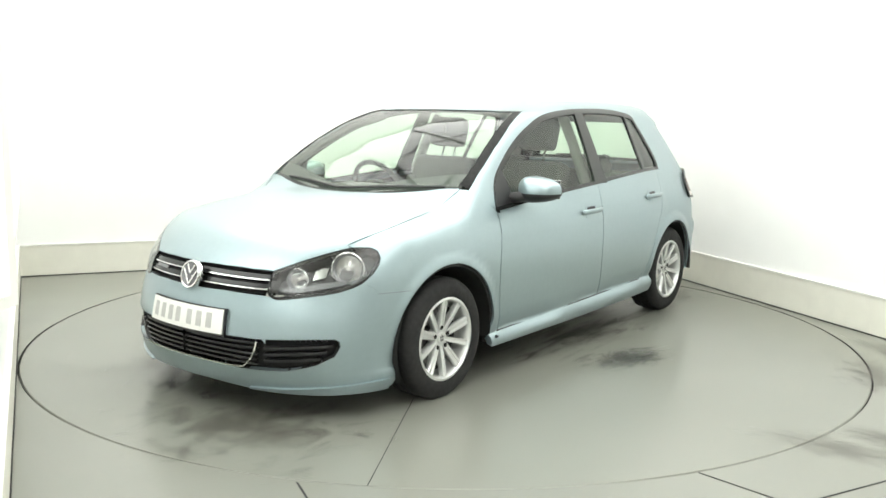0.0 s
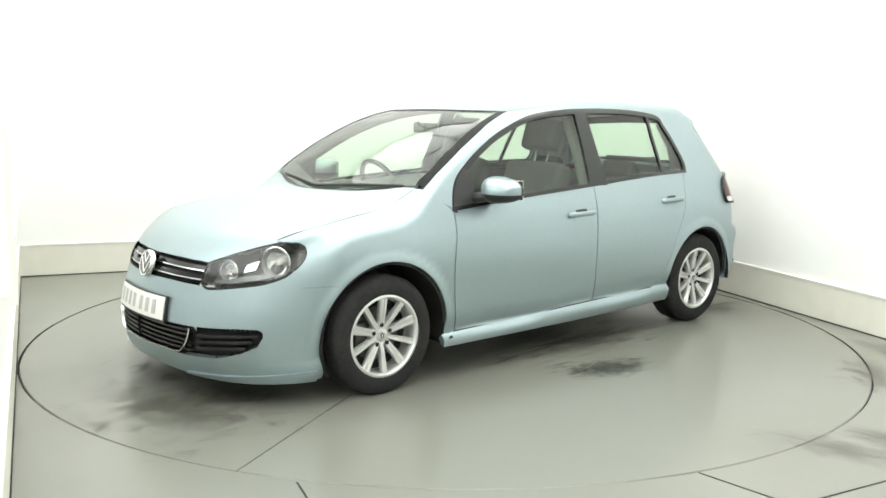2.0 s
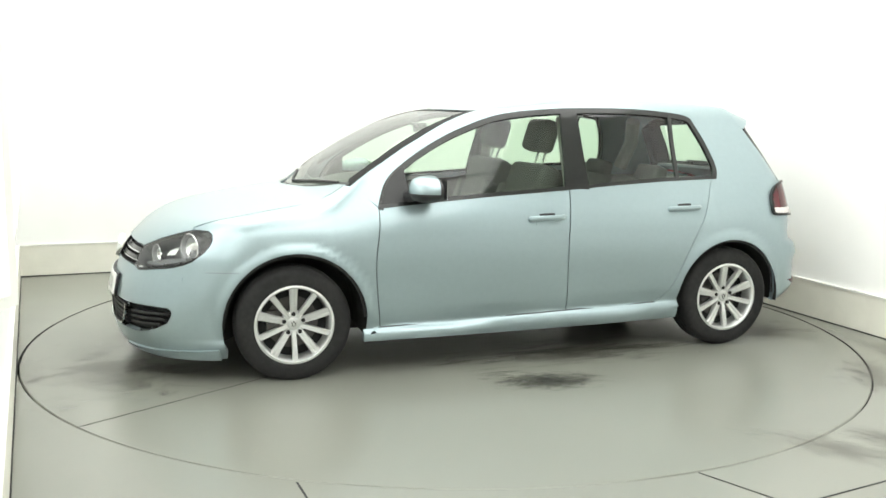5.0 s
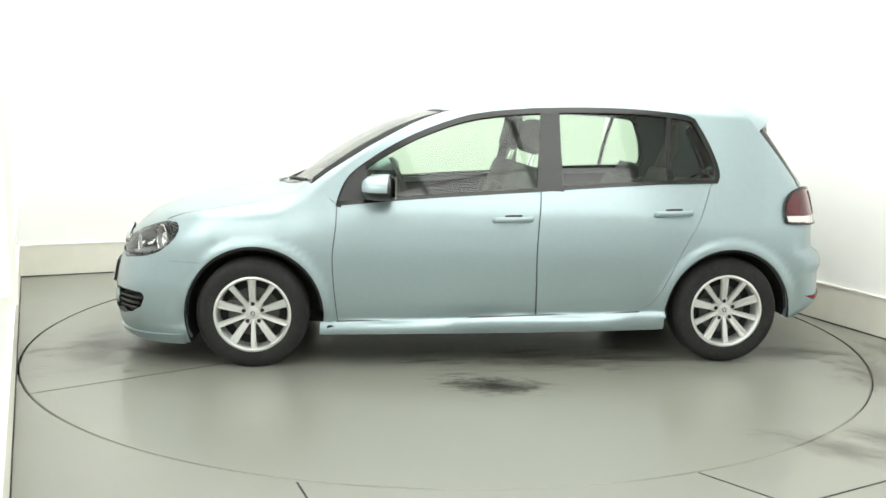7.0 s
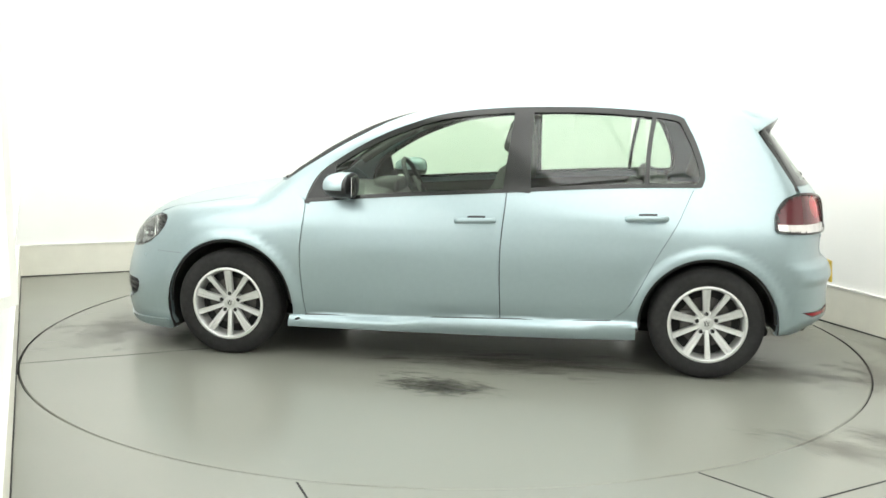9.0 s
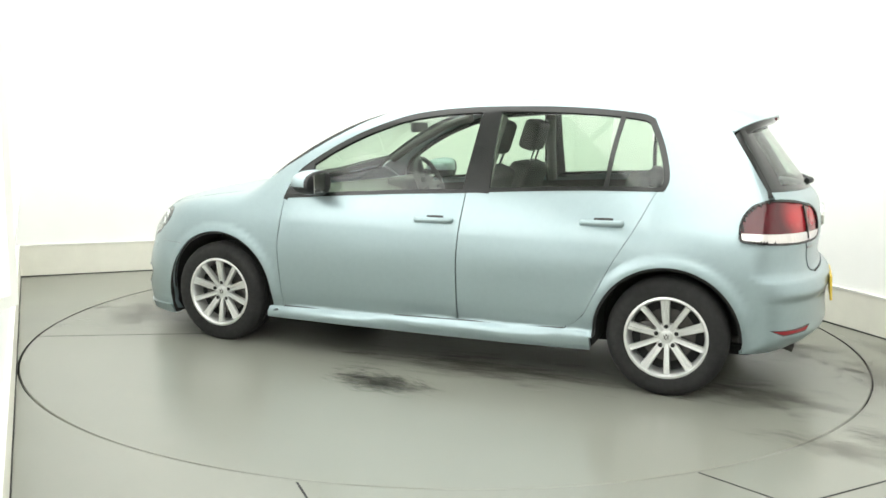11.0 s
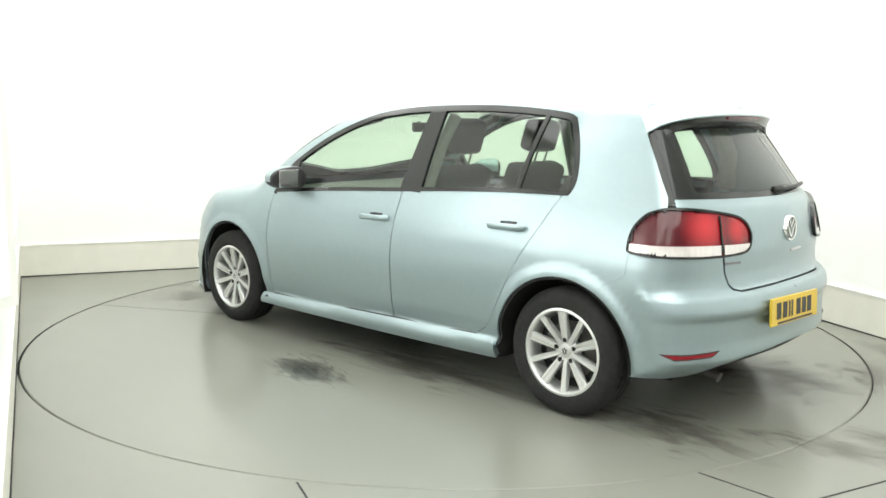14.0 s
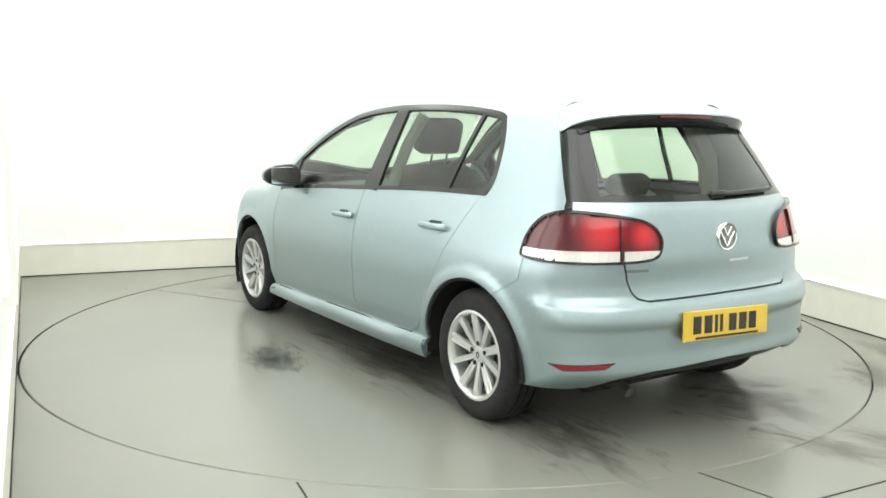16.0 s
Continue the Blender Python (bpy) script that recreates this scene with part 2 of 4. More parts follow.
def within(plan, q):
    """Whether a plan point lies inside a plan outline."""
    odd = False
    for a, b in zip(plan, plan[1:] + plan[:1]):
        if (a.y > q.y) != (b.y > q.y) and q.x < (b.x - a.x) * (q.y - a.y) / (b.y - a.y) + a.x:
            odd = not odd
    return odd


def build_booth():
    bend = round_corner(C, A, E, 0.9)
    runs = [("wall_west", [G1, A]), ("wall_north", [A] + bend[:6]), ("wall_east", bend[5:] + [E]), ("wall_south", [E, F, G2]), ("wall_alcove", [G2, G1])]
    for name, line in runs:
        tagged(link(name, wall_strip(line, 0.15, 0.0, ROOM), WALL), "smooth white painted photo booth wall", "wall", kind="structure")
    for line in ([G1, A], [A] + bend[:6], bend[5:] + [E]):
        inner, cap = [], []
        for i, q in enumerate(line):
            d = (line[min(i + 1, len(line) - 1)] - line[max(i - 1, 0)]).normalized()
            inner.append(q - Vector((-d.y, d.x)) * 0.0)
        bm = wall_strip([q for q in inner], -0.018, 0.0, 0.250)
        b = tagged(link("baseboard", bm, PLINTH, smooth=False), "cream board along the foot of the white wall", "baseboard", kind="structure")
        part("foot_joint", wall_strip([q for q in inner], -0.024, 0.0, 0.007), GAP, b, "dark joint at the floor", smooth=False)
        bm = wall_strip([q for q in inner], -0.024, 0.250, 0.262)
        part("edge_strip", bm, CAP, b, "white strip along its top", smooth=False)
    plan = [G1, A] + bend + [E, F, G2]
    floor = bmesh.new()
    ring = [floor.verts.new((2.506 * math.cos(2 * math.pi * i / 128), 2.506 * math.sin(2 * math.pi * i / 128), 0)) for i in range(128)]
    rim = [floor.verts.new((q.x, q.y, 0)) for q in plan]
    edges = [floor.edges.new((a, b)) for loop in (ring, rim) for a, b in zip(loop, loop[1:] + loop[:1])]
    bmesh.ops.triangle_fill(floor, edges=edges, use_beauty=True)
    for f in floor.faces:
        if f.normal.z < 0:
            f.normal_flip()
    ob = tagged(link("floor", floor, FLOOR, smooth=False), "worn grey-green painted floor with scuffs", "floor", kind="structure")
    pit = lathe([(2.506, 0.0), (2.506, -0.06), (0.0, -0.06)], 128, "z")
    part("turntable_pit", pit, GAP, ob, "dark gap round the turntable")
    # joints between the floor plates outside the ring
    for (x0, y0), (x1, y1) in (((-0.545, -2.462), (-0.42, -2.75)), ((1.0, -2.30), (1.30, -2.62)), ((1.20, -2.62), (1.95, -2.22))):
        d = Vector((x1 - x0, y1 - y0)).normalized() * 0.004
        part("joint", prism([(x0 - d.y, y0 + d.x), (x0 + d.y, y0 - d.x), (x1 + d.y, y1 - d.x), (x1 - d.y, y1 + d.x)], 0.0004, 0.0015), GAP, ob, "thin dark joint", smooth=False)
    for x, y, w, h, rot in ((1.68, -2.02, 0.55, 0.22, -35), (2.35, -0.9, 0.30, 0.6, -20), (1.95, -1.9, 0.35, 0.2, -30), (2.72, -0.45, 0.18, 0.6, 21), (3.08, -1.4, 0.25, 0.6, 21)):
        patch = part("scuff", round_sheet(), SCUFF, ob, "brown-grey scuffed and darkened patch", smooth=False)
        patch.matrix_basis = pose(x, y, 0.0003 * (1 + len(ob.children)), 0, 0, rot) @ Matrix.Diagonal((w, h, 0.2, 1))
    tagged(link("ceiling", prism([tuple(q) for q in plan], ROOM, ROOM + 0.1), WALL, smooth=False), "white booth ceiling", "ceiling", kind="structure")
    # an unseen luminous ceiling of square diffusers, added for light, along the back wall
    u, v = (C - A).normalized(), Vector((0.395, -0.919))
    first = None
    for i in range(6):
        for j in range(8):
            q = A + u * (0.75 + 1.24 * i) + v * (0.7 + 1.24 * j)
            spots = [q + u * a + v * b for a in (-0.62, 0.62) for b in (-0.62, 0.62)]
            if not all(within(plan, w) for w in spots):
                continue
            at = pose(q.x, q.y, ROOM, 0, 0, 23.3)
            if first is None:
                first = thing("added_ceiling_light", "unseen square lit ceiling panel, added to light the booth", "ceiling light", "ceiling lights of the booth")
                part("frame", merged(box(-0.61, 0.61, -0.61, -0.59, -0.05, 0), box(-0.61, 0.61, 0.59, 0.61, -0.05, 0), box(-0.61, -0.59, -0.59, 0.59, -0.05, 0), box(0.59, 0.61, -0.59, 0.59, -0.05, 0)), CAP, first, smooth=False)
                part("diffuser", box(-0.59, 0.59, -0.59, 0.59, -0.04, -0.02), ADDED_DIFFUSER, first, "glowing diffuser of an added light", smooth=False)
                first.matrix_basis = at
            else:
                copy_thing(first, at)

    # tall unseen light boxes on the walls beside the camera, added as side fill
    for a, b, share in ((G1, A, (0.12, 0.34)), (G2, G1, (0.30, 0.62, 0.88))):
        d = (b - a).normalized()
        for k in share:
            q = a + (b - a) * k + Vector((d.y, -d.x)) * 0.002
            lamp = thing("added_wall_light", "unseen tall lit box on the booth wall, added to brighten the car", "wall light", "light boxes of the booth", pose(q.x, q.y, 0.9, 0, 0, math.degrees(math.atan2(d.y, d.x))))
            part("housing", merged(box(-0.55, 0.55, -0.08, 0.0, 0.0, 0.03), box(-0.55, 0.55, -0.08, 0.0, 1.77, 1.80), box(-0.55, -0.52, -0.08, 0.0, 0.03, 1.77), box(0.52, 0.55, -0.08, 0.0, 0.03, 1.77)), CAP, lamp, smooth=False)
            part("diffuser", box(-0.52, 0.52, -0.06, -0.03, 0.03, 1.77), ADDED_BOX, lamp, "glowing diffuser of an added light", smooth=False)


def build_turntable():
    ob = thing("turntable", "worn grey-green painted round steel turntable with dark stains", "turntable")
    part("deck", lathe([(0.0, -0.05), (2.490, -0.05), (2.498, -0.006), (2.492, 0.0), (0.0, 0.0)], 160, "z"), DISC, ob)
    # the patches under the car are part dirt, part its shade painted on
    for name, x, y, w, h, rot, mat, label in (("stain", -0.14, 1.24, 0.46, 0.24, -8, STAIN, "dark oily stain"), ("smear_shade", 2.02, 0.45, 0.62, 0.85, 10, SMEAR_SHADE, "brown-grey tyre smearing with car shade painted in"),
                                              ("smear_shade", -1.95, 0.62, 0.70, 0.42, -4, SMEAR_SHADE, "brown-grey tyre smearing with car shade painted in"),
                                              ("smear_shade", -0.5, 0.75, 1.2, 0.42, 3, SMEAR_SHADE, "brown-grey scuffed and darkened patch"), ("smear_shade", 1.5, -0.6, 0.8, 0.5, 40, SMEAR_SHADE, "brown-grey scuffed and darkened patch"), ("smear_shade", -2.0, -0.5, 0.5, 0.7, 20, SMEAR_SHADE, "brown-grey scuffed and darkened patch")):
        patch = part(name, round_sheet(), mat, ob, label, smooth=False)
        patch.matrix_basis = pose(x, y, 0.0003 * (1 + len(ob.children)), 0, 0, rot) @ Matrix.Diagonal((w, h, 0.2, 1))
    d = Vector((0.95, 0.57)).normalized() * 0.0018
    for x0, y0, x1, y1 in ((1.25, 0.77, 2.14, 1.29),):
        part("joint", prism([(x0 - d.y, y0 + d.x), (x0 + d.y, y0 - d.x), (x1 + d.y, y1 - d.x), (x1 - d.y, y1 + d.x)], 0.0004, 0.0012), GAP, ob, "thin dark plate joint", smooth=False)
    return ob


build_booth()
turntable = build_turntable()


# ---- car body surface: one smooth solid, from which every panel is cut ----
def hermite(xs, ys):
    """Smooth curve through design stations, without overshoot."""
    xs, ys = np.array(xs, float), np.array(ys, float)
    h, d = np.diff(xs), np.diff(ys) / np.diff(xs)
    m = np.concatenate([[d[0]], np.where(d[1:] * d[:-1] > 0, 2 * d[1:] * d[:-1] / np.where(d[1:] + d[:-1] == 0, 1, d[1:] + d[:-1]), 0), [d[-1]]])

    def curve(x):
        i = np.clip(np.searchsorted(xs, x) - 1, 0, len(h) - 1)
        t = np.clip((x - xs[i]) / h[i], -0.5, 1.5)
        return ((1 + 2 * t) * (1 - t) ** 2 * ys[i] + t * (1 - t) ** 2 * h[i] * m[i]
                + t * t * (3 - 2 * t) * ys[i + 1] + t * t * (t - 1) * h[i] * m[i + 1])
    return curve


roof_line = hermite([-2.2, -1.75, -1.6, -1.24, -0.885, -0.53, -0.176, 0.035, 0.2, 0.288, 0.369, 0.451, 0.532, 0.613, 0.695, 0.776, 0.857, 0.939, 1.02, 1.10, 1.18, 1.25, 1.407, 1.584, 1.76, 1.938, 2.045, 2.12, 2.2],
                    [1.34, 1.402, 1.434, 1.466, 1.475, 1.470, 1.450, 1.432, 1.416, 1.403, 1.387, 1.365, 1.340, 1.308, 1.271, 1.230, 1.181, 1.129, 1.066, 1.003, 0.964, 0.952, 0.930, 0.900, 0.862, 0.800, 0.742, 0.68, 0.60])
crown = hermite([-2.2, -0.4, 0.1, 0.288, 0.532, 0.776, 1.02, 1.15, 1.5, 2.2], [0.04, 0.040, 0.055, 0.065, 0.095, 0.125, 0.14, 0.135, 0.13, 0.12])
flank = hermite([0.05, 0.13, 0.17, 0.20, 0.222, 0.238, 0.252, 0.285, 0.335, 0.45, 0.62, 0.74, 0.82, 0.90, 1.00, 1.5], [0.80, 0.845, 0.872, 0.882, 0.880, 0.862, 0.850, 0.858, 0.868, 0.876, 0.882, 0.874, 0.860, 0.836, 0.80, 0.60])
end_flank = hermite([0.05, 0.13, 0.17, 0.20, 0.235, 0.335, 0.45, 0.62, 0.74, 0.82, 0.90, 1.00, 1.5], [0.80, 0.842, 0.866, 0.872, 0.864, 0.862, 0.873, 0.882, 0.874, 0.860, 0.836, 0.80, 0.60])
waist = hermite([-2.3, -1.9, -1.63, -1.25, -0.8, 0.0, 0.8, 1.3, 1.7, 2.0, 2.3], [0.13, 0.070, 0.036, 0.015, 0.004, 0.0, 0.004, 0.016, 0.045, 0.10, 0.19])
nose = hermite([0.05, 0.13, 0.17, 0.25, 0.33, 0.44, 0.55, 0.63, 0.70, 0.80, 1.5], [2.13, 2.165, 2.185, 2.203, 2.207, 2.192, 2.160, 2.135, 2.09, 2.02, 1.6])
tail = hermite([0.10, 0.22, 0.31, 0.345, 0.42, 0.50, 0.545, 0.605, 0.64, 0.70, 0.80, 0.90, 0.97, 1.02, 1.15, 1.36, 1.5],
               [1.80, 1.90, 2.025, 2.050, 2.043, 2.043, 2.060, 2.042, 1.995, 1.985, 1.992, 1.985, 1.965, 1.925, 1.825, 1.665, 1.56])


def soft_max(a, b, k):
    h = np.maximum(k - np.abs(a - b), 0) / k
    return np.maximum(a, b) + h * h * k * 0.25


def solid(p):
    """Below zero inside the car, above it outside."""
    x, y, z = p[:, 0], np.abs(p[:, 1]), p[:, 2]
    glass_side = 0.857 - 0.514 * (z - 0.93) - 0.045 * (np.clip(x, -1.2, 1.1) + 0.1) ** 2
    low = z - 0.0281 * (0.937 - np.clip(x, -1.0, 0.95)) * np.clip((0.55 - z) / 0.2, 0, 1)
    w = np.clip((np.abs(x) - 1.02) / 0.12, 0, 1)
    half = -soft_max(-(flank(low) * (1 - w) + end_flank(z) * w), -glass_side, 0.04)
    for wx in (1.305, -1.312):
        r = np.hypot(x - wx, z - 0.295)
        k = np.clip((r - 0.372) / 0.055, 0, 1)
        g = np.clip((z - 0.24) / 0.12, 0, 1)
        half = half + 0.013 * (1 - k * k * (3 - 2 * k)) * g * g * (3 - 2 * g)
    side = (y - half + waist(x)) * 0.95
    top = (z - roof_line(x) + crown(x) * y * y) * 0.86
    front = x - nose(z) + 0.41 * y ** 2 + 0.45 * y ** 6
    k = np.clip((z - 0.70) / 0.27, 0, 1)
    back = -x - tail(z) + (0.19 + 0.11 * k * k * (3 - 2 * k)) * y ** 2 + 0.38 * y ** 6
    f = soft_max(side, top, 0.065)
    f = soft_max(f, front, 0.10)
    return soft_max(f, back, 0.05)


def slope(p):
    e = 1e-3
    g = np.stack([solid(p + e * np.eye(3)[i]) - solid(p - e * np.eye(3)[i]) for i in range(3)], 1)
    return g / np.linalg.norm(g, axis=1)[:, None]


def chart(kind, q):
    """Where the rays of a chart start and which way they go; q holds rows of two coordinates."""
    a, b, o = q[:, 0], q[:, 1], np.zeros(len(q))
    if kind == "side":
        return np.stack([a, o, b], 1), np.stack([o, o + 1, o], 1)
    if kind == "top":
        return np.stack([a, b, o + 0.55], 1), np.stack([o, o, o + 1], 1)
    if kind == "ring":
        return np.stack([a, o, o + 0.55], 1), np.stack([o, np.cos(b), np.sin(b)], 1)
    if kind == "bow":
        return np.stack([o + 1.3, o, b], 1), np.stack([np.cos(a), np.sin(a), o], 1)
    if kind == "stern":
        return np.stack([o - 1.2, o, b], 1), np.stack([-np.cos(a), np.sin(a), o], 1)
    return np.stack([o - 1.0, a, b], 1), np.stack([o - 1, o, o], 1)  # back


def flat(kind, p):
    """The chart coordinates of points in the car's space."""
    x, y, z = p[:, 0], p[:, 1], p[:, 2]
    return np.stack({"side": (x, z), "top": (x, y), "ring": (x, np.arctan2(z - 0.55, y)), "bow": (np.arctan2(y, x - 1.3), z),
                     "stern": (np.arctan2(y, -1.2 - x), z), "back": (y, z)}[kind], 1)


def cast(kind, q):
    """Points of the body's surface at chart coordinates."""
    o, d = chart(kind, np.asarray(q, float))
    lo, hi = np.zeros(len(o)), np.full(len(o), 2.0)
    for _ in range(36):
        mid = (lo + hi) / 2
        inside = solid(o + d * mid[:, None]) < 0
        lo, hi = np.where(inside, mid, lo), np.where(inside, hi, mid)
    return o + d * ((lo + hi) / 2)[:, None]


def inside(poly, q):
    x, y = q[:, 0:1], q[:, 1:2]
    x0, y0 = poly[:, 0], poly[:, 1]
    x1, y1 = np.roll(x0, -1), np.roll(y0, -1)
    with np.errstate(divide="ignore", invalid="ignore"):
        cross = ((y0 > y) != (y1 > y)) & (x < (x1 - x0) * (y - y0) / (y1 - y0) + x0)
    return cross.sum(1) % 2 == 1


def clip(poly, axis, limit, keep_above):
    out = []
    for i, b in enumerate(poly):
        a = poly[i - 1]
        ia, ib = ((a[axis] >= limit), (b[axis] >= limit)) if keep_above else ((a[axis] <= limit), (b[axis] <= limit))
        if ia != ib:
            t = (limit - a[axis]) / (b[axis] - a[axis])
            q = [a[0] + t * (b[0] - a[0]), a[1] + t * (b[1] - a[1])]
            q[axis] = limit
            out.append(tuple(q))
        if ib:
            out.append(b)
    return out


def mosaic(outline, cell):
    """Cuts an outline into small faces on a lattice: flat points, faces and the outline's own points."""
    o = np.array(outline, float)
    nxt = np.roll(o, -1, 0)
    fine = []
    for a, b in zip(o, nxt):
        k = max(1, int(np.ceil(np.max(np.abs(b - a) / np.array(cell)) * 1.6)))
        fine += [tuple(a + (b - a) * i / k) for i in range(k)]
    lo = o.min(0) - 1e-4
    n = np.ceil((o.max(0) + 1e-4 - lo) / cell).astype(int)
    size = (o.max(0) + 1e-4 - lo) / n
    dense = []
    for a, b in zip(fine, fine[1:] + fine[:1]):
        dense += [(a[0] + (b[0] - a[0]) * k / 12, a[1] + (b[1] - a[1]) * k / 12) for k in range(12)]
    touched = {tuple(c) for c in np.floor((np.array(dense) - lo) / size).astype(int)}
    ii, jj = np.meshgrid(range(n[0]), range(n[1]), indexing="ij")
    cells = np.stack([ii.ravel(), jj.ravel()], 1)
    full = inside(o, lo + (cells + 0.5) * size)
    verts, index, faces = [], {}, []

    def at(q):
        key = (round(q[0] * 2e5), round(q[1] * 2e5))
        if key not in index:
            index[key] = len(verts)
            verts.append(q)
        return index[key]
    for (i, j), f in zip(map(tuple, cells), full):
        a, b = lo + np.array((i, j)) * size, lo + np.array((i + 1, j + 1)) * size
        if (i, j) in touched:
            poly = clip(clip(clip(clip(fine, 0, a[0], True), 0, b[0], False), 1, a[1], True), 1, b[1], False)
        elif f:
            poly = [(a[0], a[1]), (b[0], a[1]), (b[0], b[1]), (a[0], b[1])]
        else:
            continue
        ids = []
        for q in poly:
            v = at(q)
            if v not in ids:
                ids.append(v)
        if len(ids) > 2:
            faces.append(ids)
    return np.array(verts), faces, np.array(fine)


def skin(name, patches, material, parent, label="", offset=0.0, lip=0.012, cell=None, mirror=False, both=False):
    """A body panel: patches of (chart, outline) lifted onto the body's surface, with turned-in edges.
    mirror: on the other side; both: the outline and its mirror image in one mesh."""
    if both and all(min(abs(q[1 if k == "top" else 0]) for q in o) > 0.02 for k, o in patches) and all(k != "ring" for k, o in patches):
        skin(name, patches, material, parent, label, offset, lip, cell, True)
        return skin(name, patches, material, parent, label, offset, lip, cell)
    co, faces, normals = [], [], []
    for kind, outline in patches:
        size = cell or {"bow": (0.025, 0.02), "stern": (0.025, 0.02), "ring": (0.03, 0.03)}.get(kind, (0.028, 0.028))
        q, fs, rim = mosaic(outline, size)
        for sign in ((1, -1) if both else ((-1,) if mirror else (1,))):
            p = cast(kind, q)
            nm = slope(p)
            p = p + nm * offset
            e = cast(kind, rim)
            en = slope(e)
            e0, e1 = e + en * offset, e + en * (offset - lip)
            if sign < 0:
                for arr in (p, nm, e0, e1):
                    arr[:, 1] *= -1
            base = len(co)
            co += [tuple(v) for v in p]
            for f in fs:
                a, b, c = p[f[0]], p[f[1]], p[f[2]]
                flip = np.dot(sum((np.cross(p[f[k]] - a, p[f[k + 1]] - a) for k in range(1, len(f) - 1)), np.zeros(3)), nm[f[0]]) < 0
                faces.append([base + v for v in (f[::-1] if flip else f)])
                normals += [tuple(nm[v]) for v in (f[::-1] if flip else f)]
            if lip:
                b0, m = len(co), len(e0)
                co += [tuple(v) for v in e0] + [tuple(v) for v in e1]
                for i in range(m):
                    j = (i + 1) % m
                    faces.append([b0 + i, b0 + j, b0 + m + j, b0 + m + i])
                    normals += [(0, 0, 0)] * 4
    me = bpy.data.meshes.new(name)
    me.from_pydata(co, [], faces)
    me.polygons.foreach_set("use_smooth", [True] * len(me.polygons))
    if len(normals) == len(me.loops):
        me.normals_split_custom_set(normals)
    me.materials.append(material)
    ob = new(name, me)
    ob.parent = parent
    return tagged(ob, label) if label else ob


def on(kind_from, pts, kind_to):
    """Outline points of one chart in the coordinates of another."""
    return [tuple(v) for v in flat(kind_to, cast(kind_from, np.array(pts, float)))]


def curve_through(pts, n=6):
    """A smooth open line through points."""
    p = [np.array(q, float) for q in pts]
    p = [2 * p[0] - p[1]] + p + [2 * p[-1] - p[-2]]
    out = []
    for a, b, c, d in zip(p, p[1:], p[2:], p[3:]):
        for i in range(n):
            t = i / n
            out.append(tuple(0.5 * (2 * b + (c - a) * t + (2 * a - 5 * b + 4 * c - d) * t * t + (3 * b - 3 * c + d - a) * t ** 3)))
    return out + [tuple(p[-2])]


def ribbon(pts, width, n=4):
    """The outline of a strip along a line of flat points; width may change from end to end."""
    p = np.array(curve_through(pts, n))
    d = np.gradient(p, axis=0)
    d /= np.linalg.norm(d, axis=1)[:, None]
    w = np.linspace(*(width if isinstance(width, tuple) else (width, width)), len(p))[:, None] / 2
    s = np.stack([-d[:, 1], d[:, 0]], 1) * w
    return [tuple(v) for v in p + s] + [tuple(v) for v in (p - s)[::-1]]


def arch_radius(cx):
    return 0.368 if cx > 0 else 0.361


def arch(cx, a0, a1, r=0.0, n=26):
    r = r or arch_radius(cx)
    return [(cx + r * math.cos(radians(a0 + (a1 - a0) * i / n)), 0.293 + r * math.sin(radians(a0 + (a1 - a0) * i / n))) for i in range(n + 1)]


# ---- design lines of the car, in metres (x forward, y to its left, z up) ----
WINDOW_TOP = [(0.863, 0.884), (0.846, 0.942), (0.815, 1.010), (0.760, 1.070), (0.622, 1.164), (0.470, 1.247), (0.316, 1.311), (0.161, 1.361), (0.005, 1.388), (-0.151, 1.403), (-0.307, 1.412),
              (-0.604, 1.417), (-0.861, 1.409), (-1.095, 1.387), (-1.160, 1.364), (-1.222, 1.250), (-1.262, 1.140), (-1.272, 1.066), (-1.257, 1.015)]
BELT = [(0.863, 0.884), (0.504, 0.916), (0.197, 0.939), (-0.235, 0.966), (-0.578, 0.990), (-0.924, 1.008), (-1.257, 1.015)]
DOOR_FRONT = [(0.866, 0.881), (0.872, 0.767), (0.890, 0.613), (0.884, 0.458), (0.862, 0.252)]
DOOR_MID = [(-0.240, 0.966), (-0.236, 0.90), (-0.216, 0.626), (-0.224, 0.282)]
DOOR_REAR = [(-1.235, 1.012), (-1.209, 0.98), (-1.137, 0.824), (-1.039, 0.652), (-0.965, 0.50), (-0.890, 0.36), (-0.80, 0.294)]
SCREEN_SIDE = [(1.01, 0.745), (0.90, 0.724), (0.695, 0.681), (0.45, 0.619), (0.235, 0.553)]
HOOD_SIDE = [(1.79, 0.650), (1.672, 0.690), (1.513, 0.695), (1.273, 0.678), (1.12, 0.674), (1.025, 0.700)]
COWL = [(1.025, 0.700), (1.045, 0.62), (1.085, 0.52), (1.145, 0.368), (1.194, 0.221), (1.235, 0.10), (1.245, 0.0)]
LAMP = [(0.515, 0.575), (0.535, 0.662), (0.634, 0.697), (0.756, 0.73), (0.85, 0.752), (0.942, 0.767), (1.000, 0.773), (1.045, 0.770), (1.078, 0.755), (1.085, 0.730), (1.075, 0.704),
        (1.046, 0.671), (0.983, 0.628), (0.869, 0.592), (0.732, 0.573), (0.600, 0.556), (0.550, 0.556)]
